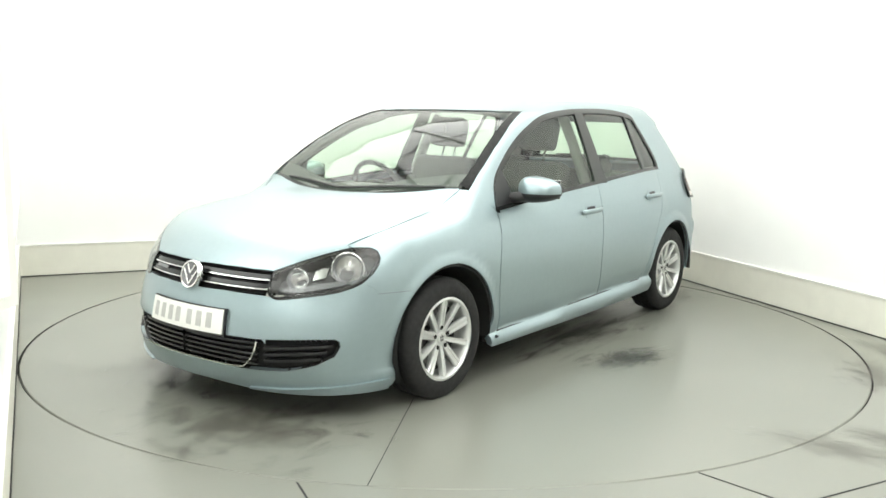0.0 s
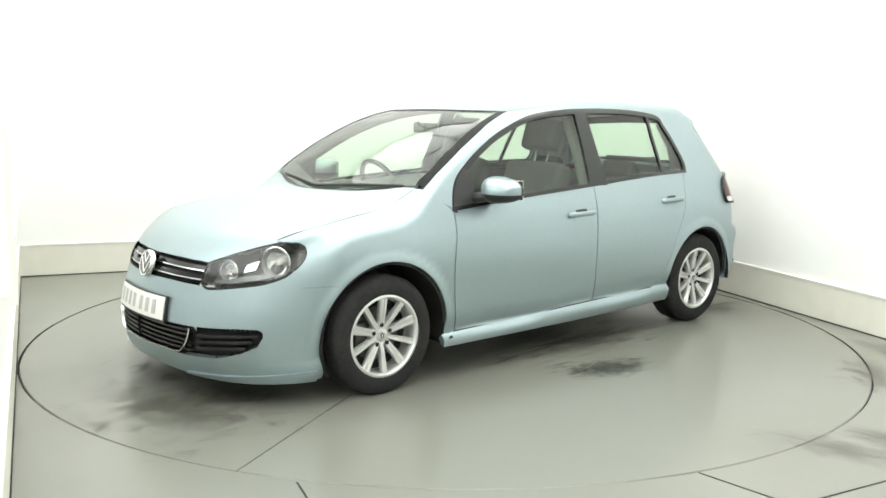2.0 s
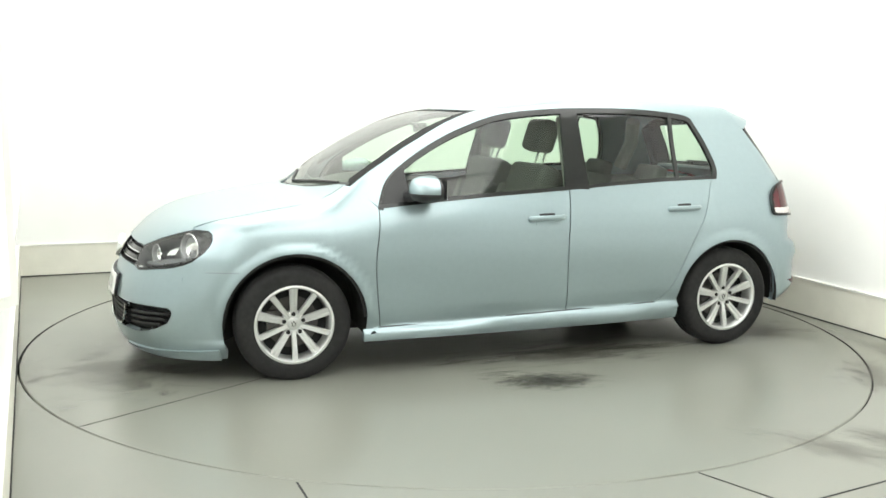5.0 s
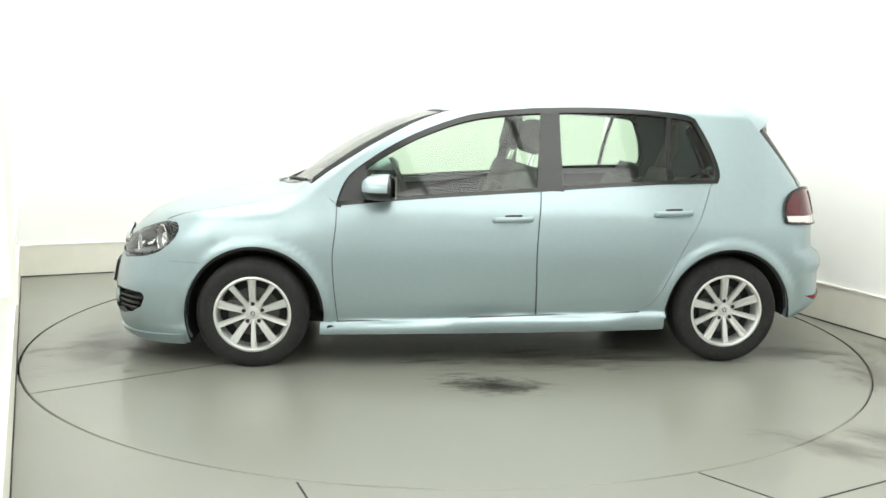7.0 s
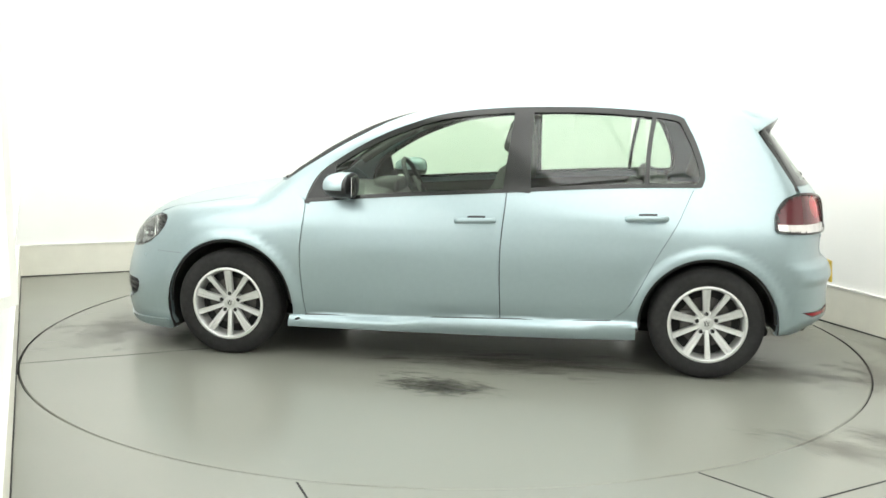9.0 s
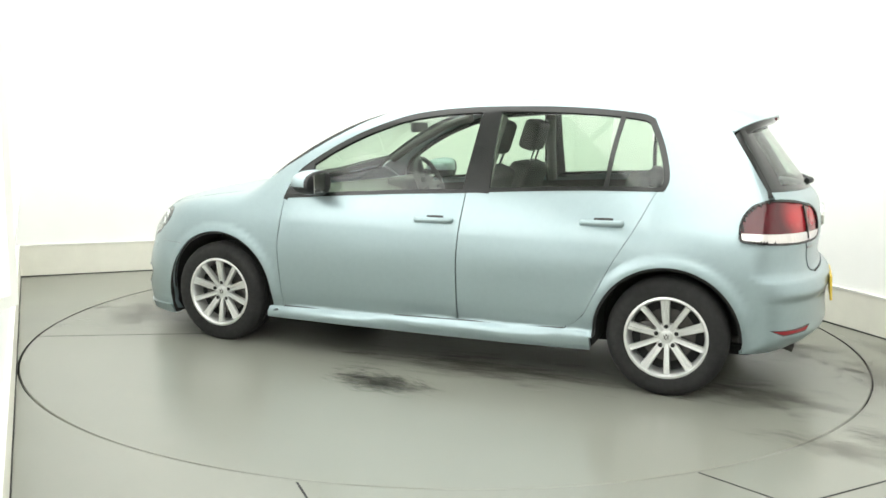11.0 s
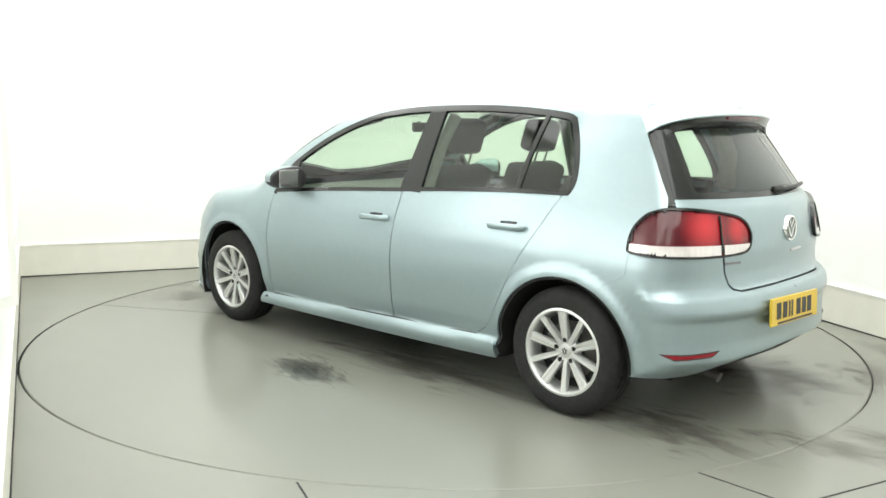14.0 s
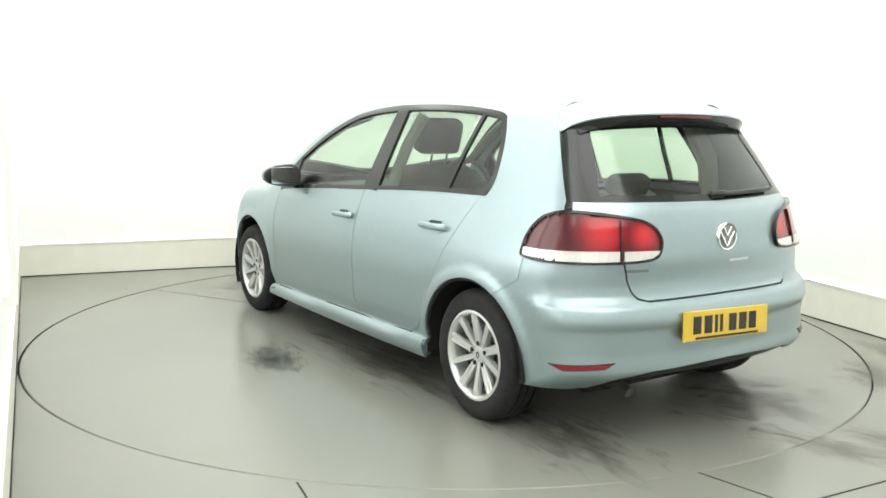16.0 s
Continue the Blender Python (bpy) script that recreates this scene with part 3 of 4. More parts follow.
TAIL_LAMP = [(1.088, 0.815), (1.080, 0.860), (1.058, 0.905), (1.011, 0.950), (0.965, 0.970), (0.912, 0.981), (0.80, 0.978), (0.702, 0.970), (0.60, 0.957), (0.530, 0.942), (0.478, 0.915),
             (0.452, 0.880), (0.449, 0.850), (0.462, 0.815), (0.50, 0.797), (0.58, 0.789), (0.772, 0.784), (0.955, 0.787), (1.054, 0.793), (1.085, 0.800)]
MOUTH = [(0, 0.385), (0.28, 0.377), (0.47, 0.374), (0.76, 0.385), (0.845, 0.384), (0.868, 0.372), (0.871, 0.350), (0.844, 0.306), (0.759, 0.269), (0.66, 0.245), (0.597, 0.236), (0.42, 0.233), (0.104, 0.246), (0, 0.248)]


def sill_top(x):
    return 0.235 + 0.0281 * (0.937 - x)


def inset(outline, d, stretch=1.0):
    """Draws an outline in on itself; stretch: how long a unit of the first coordinate is."""
    p = np.array(outline, float) * (stretch, 1)
    a, b = np.roll(p, 1, 0), np.roll(p, -1, 0)
    area = np.sum(p[:, 0] * b[:, 1] - b[:, 0] * p[:, 1])
    e0, e1 = p - a, b - p
    e0 /= np.linalg.norm(e0, axis=1)[:, None] + 1e-12
    e1 /= np.linalg.norm(e1, axis=1)[:, None] + 1e-12
    n0, n1 = np.stack([-e0[:, 1], e0[:, 0]], 1), np.stack([-e1[:, 1], e1[:, 0]], 1)
    n = n0 + n1
    n /= np.maximum((n * n).sum(1), 0.5)[:, None] / 2
    p = p + n * d * (1 if area > 0 else -1)
    return [tuple(v) for v in p / (stretch, 1)]


def build_wheels(car):
    """Four wheels: worn tyres on ten-spoke silver alloy rims."""
    R, r = 0.300, 0.207
    tyre = lathe([(r - 0.012, 0.085), (r, 0.098), (r + 0.015, 0.104), (R - 0.045, 0.106), (R - 0.022, 0.098), (R - 0.008, 0.084), (R - 0.001, 0.066),
                  (R, 0.052), (R - 0.007, 0.050), (R - 0.007, 0.044), (R, 0.042), (R, 0.014), (R - 0.007, 0.012), (R - 0.007, 0.004), (R, 0.002), (R, -0.03), (R - 0.007, -0.032), (R - 0.007, -0.038),
                  (R, -0.04), (R - 0.004, -0.07), (R - 0.03, -0.095), (r, -0.095), (r - 0.012, -0.085)], 72)
    barrel = lathe([(r - 0.004, 0.094), (r - 0.001, 0.099), (r - 0.012, 0.102), (r - 0.019, 0.094), (r - 0.024, 0.070), (r - 0.028, 0.02), (r - 0.020, -0.09), (r - 0.004, -0.09)], 72)
    spokes = []
    for i in range(10):
        wide = 1.0 if i % 2 == 0 else 0.72
        bm = bmesh.new()
        rows = []
        for rad, w, y, t in ((0.034, 0.0150, 0.064, 0.030), (0.062, 0.0180, 0.072, 0.028), (0.11, 0.0205, 0.081, 0.024), (0.160, 0.0225, 0.089, 0.020), (0.186, 0.0240, 0.093, 0.018), (0.199, 0.0300, 0.094, 0.016)):
            w *= wide
            d = 0.004 if i % 2 == 0 else 0.0008
            rows.append([bm.verts.new(q) for q in ((-w, y - 0.008, rad), (-w * 0.80, y, rad), (-w * 0.26, y, rad), (-w * 0.16, y - d, rad), (w * 0.16, y - d, rad), (w * 0.26, y, rad), (w * 0.80, y, rad), (w, y - 0.008, rad), (w * 0.8, y - 0.008 - t, rad), (-w * 0.8, y - 0.008 - t, rad))])
        for a, b in zip(rows, rows[1:]):
            for k in range(10):
                bm.faces.new((a[k], a[(k + 1) % 10], b[(k + 1) % 10], b[k]))
        bmesh.ops.rotate(bm, verts=bm.verts, cent=(0, 0, 0), matrix=Matrix.Rotation(2 * math.pi * i / 10, 3, "Y"))
        spokes.append(bm)
    hub = lathe([(0.0, 0.066), (0.030, 0.066), (0.034, 0.064), (0.048, 0.064), (0.062, 0.056), (0.066, 0.03), (0.0, 0.03)], 40)
    rim = barrel
    bolts = []
    for i in range(5):
        a = math.pi / 2 + 2 * math.pi * i / 5
        b = lathe([(0.0, 0.0715), (0.0110, 0.0715), (0.0115, 0.055)], 12)
        bmesh.ops.translate(b, verts=b.verts, vec=(0.052 * math.cos(a), 0, 0.052 * math.sin(a)))
        bolts.append(b)
    cap = lathe([(0.0, 0.0725), (0.020, 0.072), (0.0265, 0.070), (0.028, 0.066)], 24)
    mark = merged(*[box(-0.0015, 0.0015, 0.0722, 0.0735, -0.014, 0.014, m=Matrix.Rotation(radians(a), 4, "Y") @ pose(dx, 0, 0)) for a, dx in ((22, -0.006), (-22, 0.006), (22, 0.008), (-22, -0.008))])
    disc = lathe([(0.0, 0.020), (0.06, 0.020), (0.06, 0.016), (0.135, 0.016), (0.135, 0.008), (0.0, 0.008)], 48)
    pad = lathe([(0.0, 0.012), (0.183, 0.012), (0.183, 0.004), (0.0, 0.004)], 48)
    caliper = box(0.05, 0.135, -0.03, 0.035, -0.06, 0.07, 0.01)
    first = None
    for x, y, z, rz, spin in ((1.315, 0.757, 0.292, 0, 1), (-1.315, 0.740, 0.298, 0, 4), (1.315, -0.757, 0.292, 180, 25), (-1.315, -0.740, 0.298, 180, 8)):
        if first is None:
            first = part("wheel", rim, ALLOY, car, "ten-spoke silver alloy wheel")
            part("tyre", tyre, RUBBER, first, "black tyre with a worn tread")
            part("hub", hub, ALLOY, first)
            for b in spokes:
                bmesh.ops.recalc_face_normals(b, faces=b.faces)
                part("spoke", b, ALLOY, first)
            for b in bolts:
                part("wheel_bolt", b, DARK, first, "recessed wheel bolt")
            part("centre_cap", cap, ALLOY, first)
            part("cap_mark", mark, BLACK, first, smooth=False)
            part("brake_disc", disc, STEEL, first, "dull steel brake disc")
            part("back_plate", pad, DARK, first)
            part("caliper", caliper, STEEL, first)
            first.matrix_basis = pose(x, y, z, 0, spin, rz)
        else:
            copy_thing(first, pose(x, y, z, 0, spin, rz))


def build_shell(car):
    # doors with their handles
    fd = curve_through(DOOR_FRONT[::-1]) + BELT[1:3] + curve_through(DOOR_MID) + [(0.1, sill_top(0.1)), (0.5, sill_top(0.5))]
    rd = curve_through(DOOR_MID[::-1]) + BELT[4:6] + curve_through(DOOR_REAR) + [(-0.5, sill_top(-0.5))]
    for mirror in (False, True):
        s = -1 if mirror else 1
        for outline, hx, hz in ((fd, -0.078, 0.812), (rd, -0.975, 0.848)):
            door = skin("door", [("side", inset(outline, 0.0028))], PAINT, car, "pale blue door", mirror=mirror)
            grip(door, hx, hz, s)
        # windows: panes and their black frames
        top = curve_through(WINDOW_TOP, 5)
        def upper(x0, x1):
            return [q for q in top if x1 <= q[0] <= x0]
        def zb(x):
            return float(np.interp(-x, [-q[0] for q in BELT], [q[1] for q in BELT]))
        front = [(x, zb(x)) for x in (-0.30, 0.0, 0.3, 0.6)] + [q for q in top if q[0] > -0.30 and q[1] > 0.9]
        skin("side_window", [("side", front)], GLASS, car, "green-tinted front door glass", offset=-0.006, lip=0.0, mirror=mirror, cell=(0.05, 0.05)).visible_shadow = False
        rear = [(x, zb(x)) for x in (-0.97, -0.6, -0.30)] + [q for q in top if -0.975 <= q[0] <= -0.30 and q[1] > 1.3]
        skin("side_window", [("side", rear)], REAR_GLASS, car, "green-tinted rear door glass", offset=-0.006, lip=0.0, mirror=mirror, cell=(0.05, 0.05)).visible_shadow = False
        quarter = [(x, zb(x)) for x in (-1.25, -1.1, -0.97)] + [q for q in top if q[0] < -0.975 and q[1] > 1.02]
        skin("quarter_window", [("side", quarter)], REAR_GLASS, car, "small tinted glass behind the rear door", offset=-0.006, lip=0.0, mirror=mirror, cell=(0.05, 0.05)).visible_shadow = False
        rim = [(x, z) for x, z in WINDOW_TOP]
        skin("window_frame", [("side", ribbon([(q[0] - 0.004, q[1] - 0.012) for q in rim[:15]], 0.030, 5)), ("side", ribbon([(-1.155, 1.363), (-1.212, 1.250), (-1.250, 1.140), (-1.262, 1.066), (-1.247, 1.020)], (0.030, 0.03), 5))],
             GLOSS_BLACK, car, "black window frame", offset=0.001, lip=0.02, mirror=mirror)
        skin("belt_strip", [("side", ribbon([(x, z + 0.004) for x, z in BELT], 0.020, 5))], GLOSS_BLACK, car, "black strip under the windows", offset=0.004, lip=0.012, mirror=mirror)
        skin("door_pillar", [("side", ribbon([(-0.292, 0.965), (-0.300, 1.15), (-0.315, 1.40)], (0.150, 0.105), 4))], GLOSS_BLACK, car, "gloss black pillar between the doors", offset=0.0015, lip=0.02, mirror=mirror)
        skin("window_divider", [("side", ribbon([(-0.972, 1.01), (-0.985, 1.2), (-1.015, 1.395)], 0.024, 4))], GLOSS_BLACK, car, "black upright window divider", offset=0.0015, lip=0.015, mirror=mirror)
        skin("mirror_sail", [("side", [(0.862, 0.886), (0.70, 0.90), (0.70, 0.985), (0.715, 1.090), (0.757, 1.066), (0.812, 1.006), (0.843, 0.94)])], BLACK, car, "black plastic triangle behind the mirror", offset=0.003, lip=0.02, mirror=mirror)
        # fender
        lamp_edge = [(1.045, 0.772), (1.078, 0.757), (1.087, 0.730), (1.077, 0.703), (1.048, 0.669), (0.985, 0.626)]
        seam = [(1.078, 0.570), (1.25, 0.567)]
        ft = on("side", curve_through(DOOR_FRONT), "ring")
        low = [(0.862, 0.236), (0.945, 0.215)]
        outline = on("top", [(x, y + 0.004) for x, y in HOOD_SIDE[::-1]], "ring") + on("bow", [(0.95, 0.772)] + lamp_edge + seam, "ring")
        outline += on("side", [q for q in arch(1.305, 49, 192)] + low, "ring") + ft[::-1]
        skin("fender", [("ring", inset(outline, 0.002))], PAINT, car, "pale blue front wing", mirror=mirror)
        skin("wing_joint", [("bow", ribbon([(1.060, 0.573), (1.16, 0.572), (1.25, 0.570)], 0.0022))], GREY_TRIM, car, "thin joint between wing and bumper", offset=0.001, lip=0.004, mirror=mirror)
        # sill skirt
        xs = [0.955, 0.5, 0.0, -0.5, -0.940]
        skirt = [(x, sill_top(x) + 0.009) for x in xs] + [(-0.945, 0.202), (-0.5, 0.192), (0.0, 0.189), (0.5, 0.187), (0.957, 0.187)]
        skin("side_skirt", [("side", skirt)], PAINT, car, "pale blue sill skirt", offset=0.004, lip=0.035, mirror=mirror)
        skin("sill_joint", [("side", ribbon([(x, sill_top(x) + 0.013) for x in (0.86, 0.4, 0.0, -0.4, -0.80)], 0.008))], BLACK, car, "dark joint between doors and sill", offset=0.0025, lip=0.006, mirror=mirror)
        # the fixed side: windscreen pillar, roof rail, rear quarter
        t = [(q[0], q[1]) for q in top]
        rail = on("side", [q for q in t if q[0] > -1.155 and q[1] > 0.88] + [(-1.16, 1.372)], "ring")
        pillar = rail + [(-1.16, 1.06), (-0.5, 1.05), (0.0, 1.025)] + on("top", SCREEN_SIDE[::-1] + [(1.015, 0.742)], "ring")
        quarter = on("side", [(-1.16, 1.372)] + [q for q in t if q[0] < -1.165 and q[1] < 1.37] + curve_through(DOOR_REAR)[:-1] + [(-0.80, 0.275), (-0.955, 0.268)] + arch(-1.312, -5, 118), "ring")
        quarter += on("stern", [(1.10, 0.70), (1.085, 0.80), (1.00, 0.88), (0.918, 0.985), (0.911, 1.03)], "ring") + [(-1.640, math.atan2(0.61, 0.623)), (-1.545, math.atan2(0.758, 0.570)), (-1.472, 1.026), (-1.472, 1.06), (-1.16, 1.06)]
        skin("side_frame", [("ring", pillar), ("ring", quarter)], PAINT, car, "pale blue pillar, roof rail and rear quarter", mirror=mirror, cell=(0.025, 0.022))
        # dark backing behind the shut lines, and door linings
        seams = [curve_through(DOOR_FRONT), curve_through(DOOR_MID), curve_through(DOOR_REAR)]
        for q in seams:
            skin("shut_line", [("side", ribbon(q, 0.03, 1))], DARK, car, "dark gap behind the panel edges", offset=-0.014, lip=0.0, mirror=mirror)
        lining = [(0.86, 0.30), (0.86, 0.87)] + [(x, z - 0.015) for x, z in BELT[1:]] + [(-1.25, 0.68), (-0.9, 0.60), (-0.9, 0.3)]
        skin("door_lining", [("side", lining)], DASH, car, "dark grey door lining", offset=-0.06, lip=0.0, mirror=mirror, cell=(0.06, 0.06))
        for cx in (1.305, -1.312):
            skin("arch_lip", [("side", ribbon(arch(cx, -2, 178, arch_radius(cx) - 0.007, 12), 0.014, 2))], DARK, car, "dark wheel arch lip", offset=-0.014, lip=0.0, mirror=mirror)
        for cx in (1.305, -1.312):
            bm = bmesh.new()
            rows = []
            for i in range(25):
                a = radians((-25 + 215 * i / 24) if cx > 0 else (-10 + 195 * i / 24))
                ra = arch_radius(cx) + 0.001
                rows.append([bm.verts.new((cx + ra * math.cos(a), s * y, 0.293 + ra * math.sin(a))) for y in (0.852, 0.5)] + [bm.verts.new((cx + 0.02 * math.cos(a), s * 0.5, 0.293))])
            for a, b in zip(rows, rows[1:]):
                bm.faces.new((a[0], a[1], b[1], b[0])), bm.faces.new((a[1], a[2], b[2], b[1]))
            part("wheel_arch_liner", bm, DARK, car, "black wheel arch liner")
    # roof, bonnet, glass
    front_edge = [(0.235, 0.995)] + on("top", [(0.275, 0.43), (0.305, 0.2), (0.312, 0.0)], "ring")
    half = [(-1.47, 1.06), (-1.16, 1.06), (-0.5, 1.05), (0.0, 1.025)] + front_edge + [(-1.47, math.pi / 2)]
    skin("roof", [("ring", half)], PAINT, car, "pale blue roof", both=True, lip=0.01)
    hood_front = on("bow", [(0.0, 0.668), (0.2, 0.670), (0.40, 0.669), (0.53, 0.668), (0.634, 0.700), (0.756, 0.733), (0.85, 0.755), (0.935, 0.771)], "top")
    hood = hood_front + curve_through(HOOD_SIDE, 4) + curve_through(COWL, 3)[1:]
    skin("bonnet", [("top", inset(hood, 0.0))], PAINT, car, "pale blue bonnet", both=True, lip=0.02)
    skin("wing_flange", [("top", ribbon([(x, y + 0.006) for x, y in HOOD_SIDE], 0.05))], PAINT, car, "pale blue flange under the bonnet edge", both=True, offset=-0.007, lip=0.0)
    skin("bonnet_gap", [("top", ribbon([(x, y + 0.002) for x, y in HOOD_SIDE[1:]], 0.022))], DARK, car, "dark gap beside the bonnet", both=True, offset=-0.014, lip=0)
    screen = [(1.215, 0.0), (1.20, 0.12), (1.165, 0.24), (1.115, 0.38), (1.055, 0.55), (1.01, 0.68), (0.965, 0.722)] + curve_through(SCREEN_SIDE[1:], 4) + [(0.275, 0.43), (0.305, 0.2), (0.312, 0.0)]
    skin("windscreen", [("top", screen)], GLASS, car, "green-tinted windscreen", both=True, offset=-0.004, lip=0.0, cell=(0.05, 0.05)).visible_shadow = False
    edge = [(1.0, 0.725)] + SCREEN_SIDE[1:]
    skin("screen_edge", [("top", ribbon([(x, y - 0.018) for x, y in edge], 0.050)), ("top", ribbon([(0.245, 0.54), (0.285, 0.42), (0.312, 0.2), (0.318, 0.0)], 0.022))], RUBBER, car, "black glass border", both=True, offset=-0.001, lip=0.0)
    skin("cowl", [("top", ribbon([(1.18, 0.0), (1.165, 0.12), (1.13, 0.24), (1.085, 0.38), (1.03, 0.54), (0.975, 0.69)], 0.10))], BLACK, car, "black scuttle panel under the windscreen", both=True, offset=-0.012, lip=0.02)
    for y0, y1 in ((0.62, 0.02), (0.05, -0.52)):
        q = cast("top", np.array([(0.985 + 0.16 * (1 - abs(y) / 0.7) + 0.035, y) for y in np.linspace(y0, y1, 9)])) + np.array([0, 0, 0.003])
        part("wiper", tube([tuple(v) for v in q], 0.007), BLACK, car, "black windscreen wiper")


def grip(door, hx, hz, s):
    """A pull handle of the body colour before a shallow cup, its shade painted as a black strip."""
    y = float(cast("side", np.array([(hx, hz)]))[0, 1])
    pts = [(hx + 0.100, s * (y + 0.004), hz - 0.004), (hx + 0.085, s * (y + 0.024), hz), (hx + 0.03, s * (y + 0.034), hz + 0.002), (hx - 0.04, s * (y + 0.034), hz + 0.003), (hx - 0.085, s * (y + 0.026), hz + 0.004), (hx - 0.105, s * (y + 0.004), hz + 0.004)]
    bar = tube(curve_through(pts, 4), 0.013, 10)
    bmesh.ops.scale(bar, vec=(1, 0.8, 1.15), verts=bar.verts, space=Matrix.Translation((-hx, -s * (y + 0.02), -hz)))
    part("handle", bar, PAINT, door, "pale blue door handle")
    skin("handle_cup", [("side", ribbon([(hx + 0.06, hz - 0.004), (hx, hz - 0.006), (hx - 0.065, hz - 0.001)], 0.070))], PAINT, door, "shallow cup behind the handle", offset=0.0015, lip=0.004, mirror=s < 0)
    # shade in the cup, laid on as a black strip
    skin("handle_shade", [("side", ribbon([(hx + 0.04, hz + 0.014), (hx, hz + 0.017), (hx - 0.055, hz + 0.017)], 0.016))], BLACK, door, "black strip for the shade behind the handle", offset=0.0030, lip=0.004, mirror=s < 0)


def emblem(name, parent, centre, radius, tilt_y, turn):
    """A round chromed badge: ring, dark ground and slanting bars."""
    ring = lathe([(radius * 0.84, 0.0), (radius * 0.86, 0.010), (radius * 0.96, 0.012), (radius * 1.02, 0.006), (radius * 1.03, -0.012)], 40)
    ground = lathe([(0.0, 0.003), (radius * 0.87, 0.003), (radius * 0.87, -0.012)], 32)
    k = radius
    bars = []
    for x0, z0, x1, z1 in ((-0.42, 0.70, 0.0, 0.05), (0.42, 0.70, 0.0, 0.05), (-0.74, 0.36, 0.0, -0.72), (0.74, 0.36, 0.0, -0.72), (-0.30, -0.25, -0.30, -0.05), (0.30, -0.25, 0.30, -0.05)):
        dx, dz = x1 - x0, z1 - z0
        n = math.hypot(dx, dz)
        ang = math.degrees(math.atan2(dx, dz))
        bars.append(box(-0.075 * k, 0.075 * k, 0.003, 0.010, -n * k / 2, n * k / 2, 0.001, 1, m=pose((x0 + x1) / 2 * k, 0, (z0 + z1) / 2 * k, 0, ang, 0)))
    ob = part(name, ring, CHROME, parent, "round chrome badge")
    part("badge_ground", ground, GREY_TRIM, ob)
    part("badge_bars", merged(*bars), CHROME, ob, "chrome bars", smooth=False)
    ob.matrix_basis = Matrix.Translation(centre) @ Matrix.Rotation(radians(turn), 4, "Z") @ Matrix.Rotation(radians(tilt_y), 4, "X")
    return ob


def build_front(car):
    top = [(0.0, 0.565), (0.258, 0.568), (0.50, 0.562), (0.56, 0.552), (0.60, 0.553), (0.732, 0.570), (0.869, 0.589), (0.985, 0.628), (1.083, 0.575), (1.29, 0.578)]
    low = [(1.16, 0.125), (1.0, 0.122), (0.757, 0.126), (0.432, 0.132), (0.2, 0.148), (0.0, 0.152)]
    side_edge = [q for q in on("side", arch(1.305, 51, -22), "bow")]
    outline = top + side_edge + low + MOUTH[::-1]
    bumper = skin("front_bumper", [("bow", outline)], PAINT, car, "pale blue front bumper with a black mouth", both=True, lip=0.03, offset=-0.0025)
    skin("splitter", [("bow", ribbon([(0.42, 0.143), (0.62, 0.142), (0.85, 0.146), (1.13, 0.152)], (0.008, 0.056)))], PAINT, bumper, "raised lower ledge of the bumper", both=True, offset=0.009, lip=0.02)
    mouth = skin("lower_grille", [("bow", MOUTH)], DARK, bumper, "black lower air intake", both=True, offset=-0.05, lip=-0.05)
    for k in range(5):
        z = 0.268 + 0.023 * k
        end = 0.46 if k < 4 else 0.45
        skin("slat", [("bow", ribbon([(0.0, z), (0.2, z - 0.003), (end, z - 0.012 + 0.006 * (k > 2))], 0.009))], BLACK, mouth, both=True, offset=-0.010, lip=0.03)
    for k in range(3):
        z = 0.283 + 0.030 * k
        skin("slat", [("bow", ribbon([(0.50, z - 0.012), (0.65, z - 0.002), (0.78 + 0.03 * k, z + 0.008)], 0.012))], BLACK, mouth, both=True, offset=-0.016, lip=0.03)
    skin("chrome_line", [("bow", ribbon([(0.0, 0.250), (0.104, 0.2495), (0.36, 0.243), (0.405, 0.252), (0.44, 0.285), (0.462, 0.325), (0.472, 0.364)], 0.007))], CHROME, mouth, "thin bright line round the middle intake", both=True, offset=0.004, lip=0.02)
    # upper grille
    g = [(0.0, 0.668), (0.2, 0.670), (0.40, 0.668), (0.53, 0.664), (0.512, 0.572), (0.258, 0.570), (0.0, 0.566)]
    grille = skin("grille", [("bow", g)], DARK, car, "black upper grille with grey bars", both=True, offset=-0.035, lip=-0.035)
    for z in (0.646, 0.605):
        skin("grille_bar", [("bow", ribbon([(0.0, z), (0.25, z - 0.002), (0.515, z - 0.004)], 0.026))], GLOSS_BLACK, grille, "gloss black bar", both=True, offset=-0.010, lip=0.03)
        skin("bright_strip", [("bow", ribbon([(0.0, z - 0.011), (0.25, z - 0.013), (0.515, z - 0.015)], 0.005))], CHROME, grille, "bright strip", both=True, offset=-0.006, lip=0.006)
    skin("bright_foot", [("bow", ribbon([(0.505, 0.569), (0.54, 0.566), (0.60, 0.568)], (0.014, 0.006)))], CHROME, car, "bright foot of the headlamp", both=True, offset=-0.004, lip=0.01)
    emblem("badge", car, (2.152, 0, 0.617), 0.066, 14, -90)
    script = skin("grille_script", [("bow", [(-0.44, 0.612), (-0.30, 0.612), (-0.30, 0.626), (-0.44, 0.626)])], GREY_TRIM, grille, "small grey script plate", offset=-0.004, lip=0.004)
    # number plate with unreadable bars
    plate = skin("number_plate", [("bow", [(-0.298, 0.368), (0.298, 0.368), (0.298, 0.490), (-0.298, 0.490)])], BLACK, car, "black number plate holder", offset=0.014, lip=0.014)
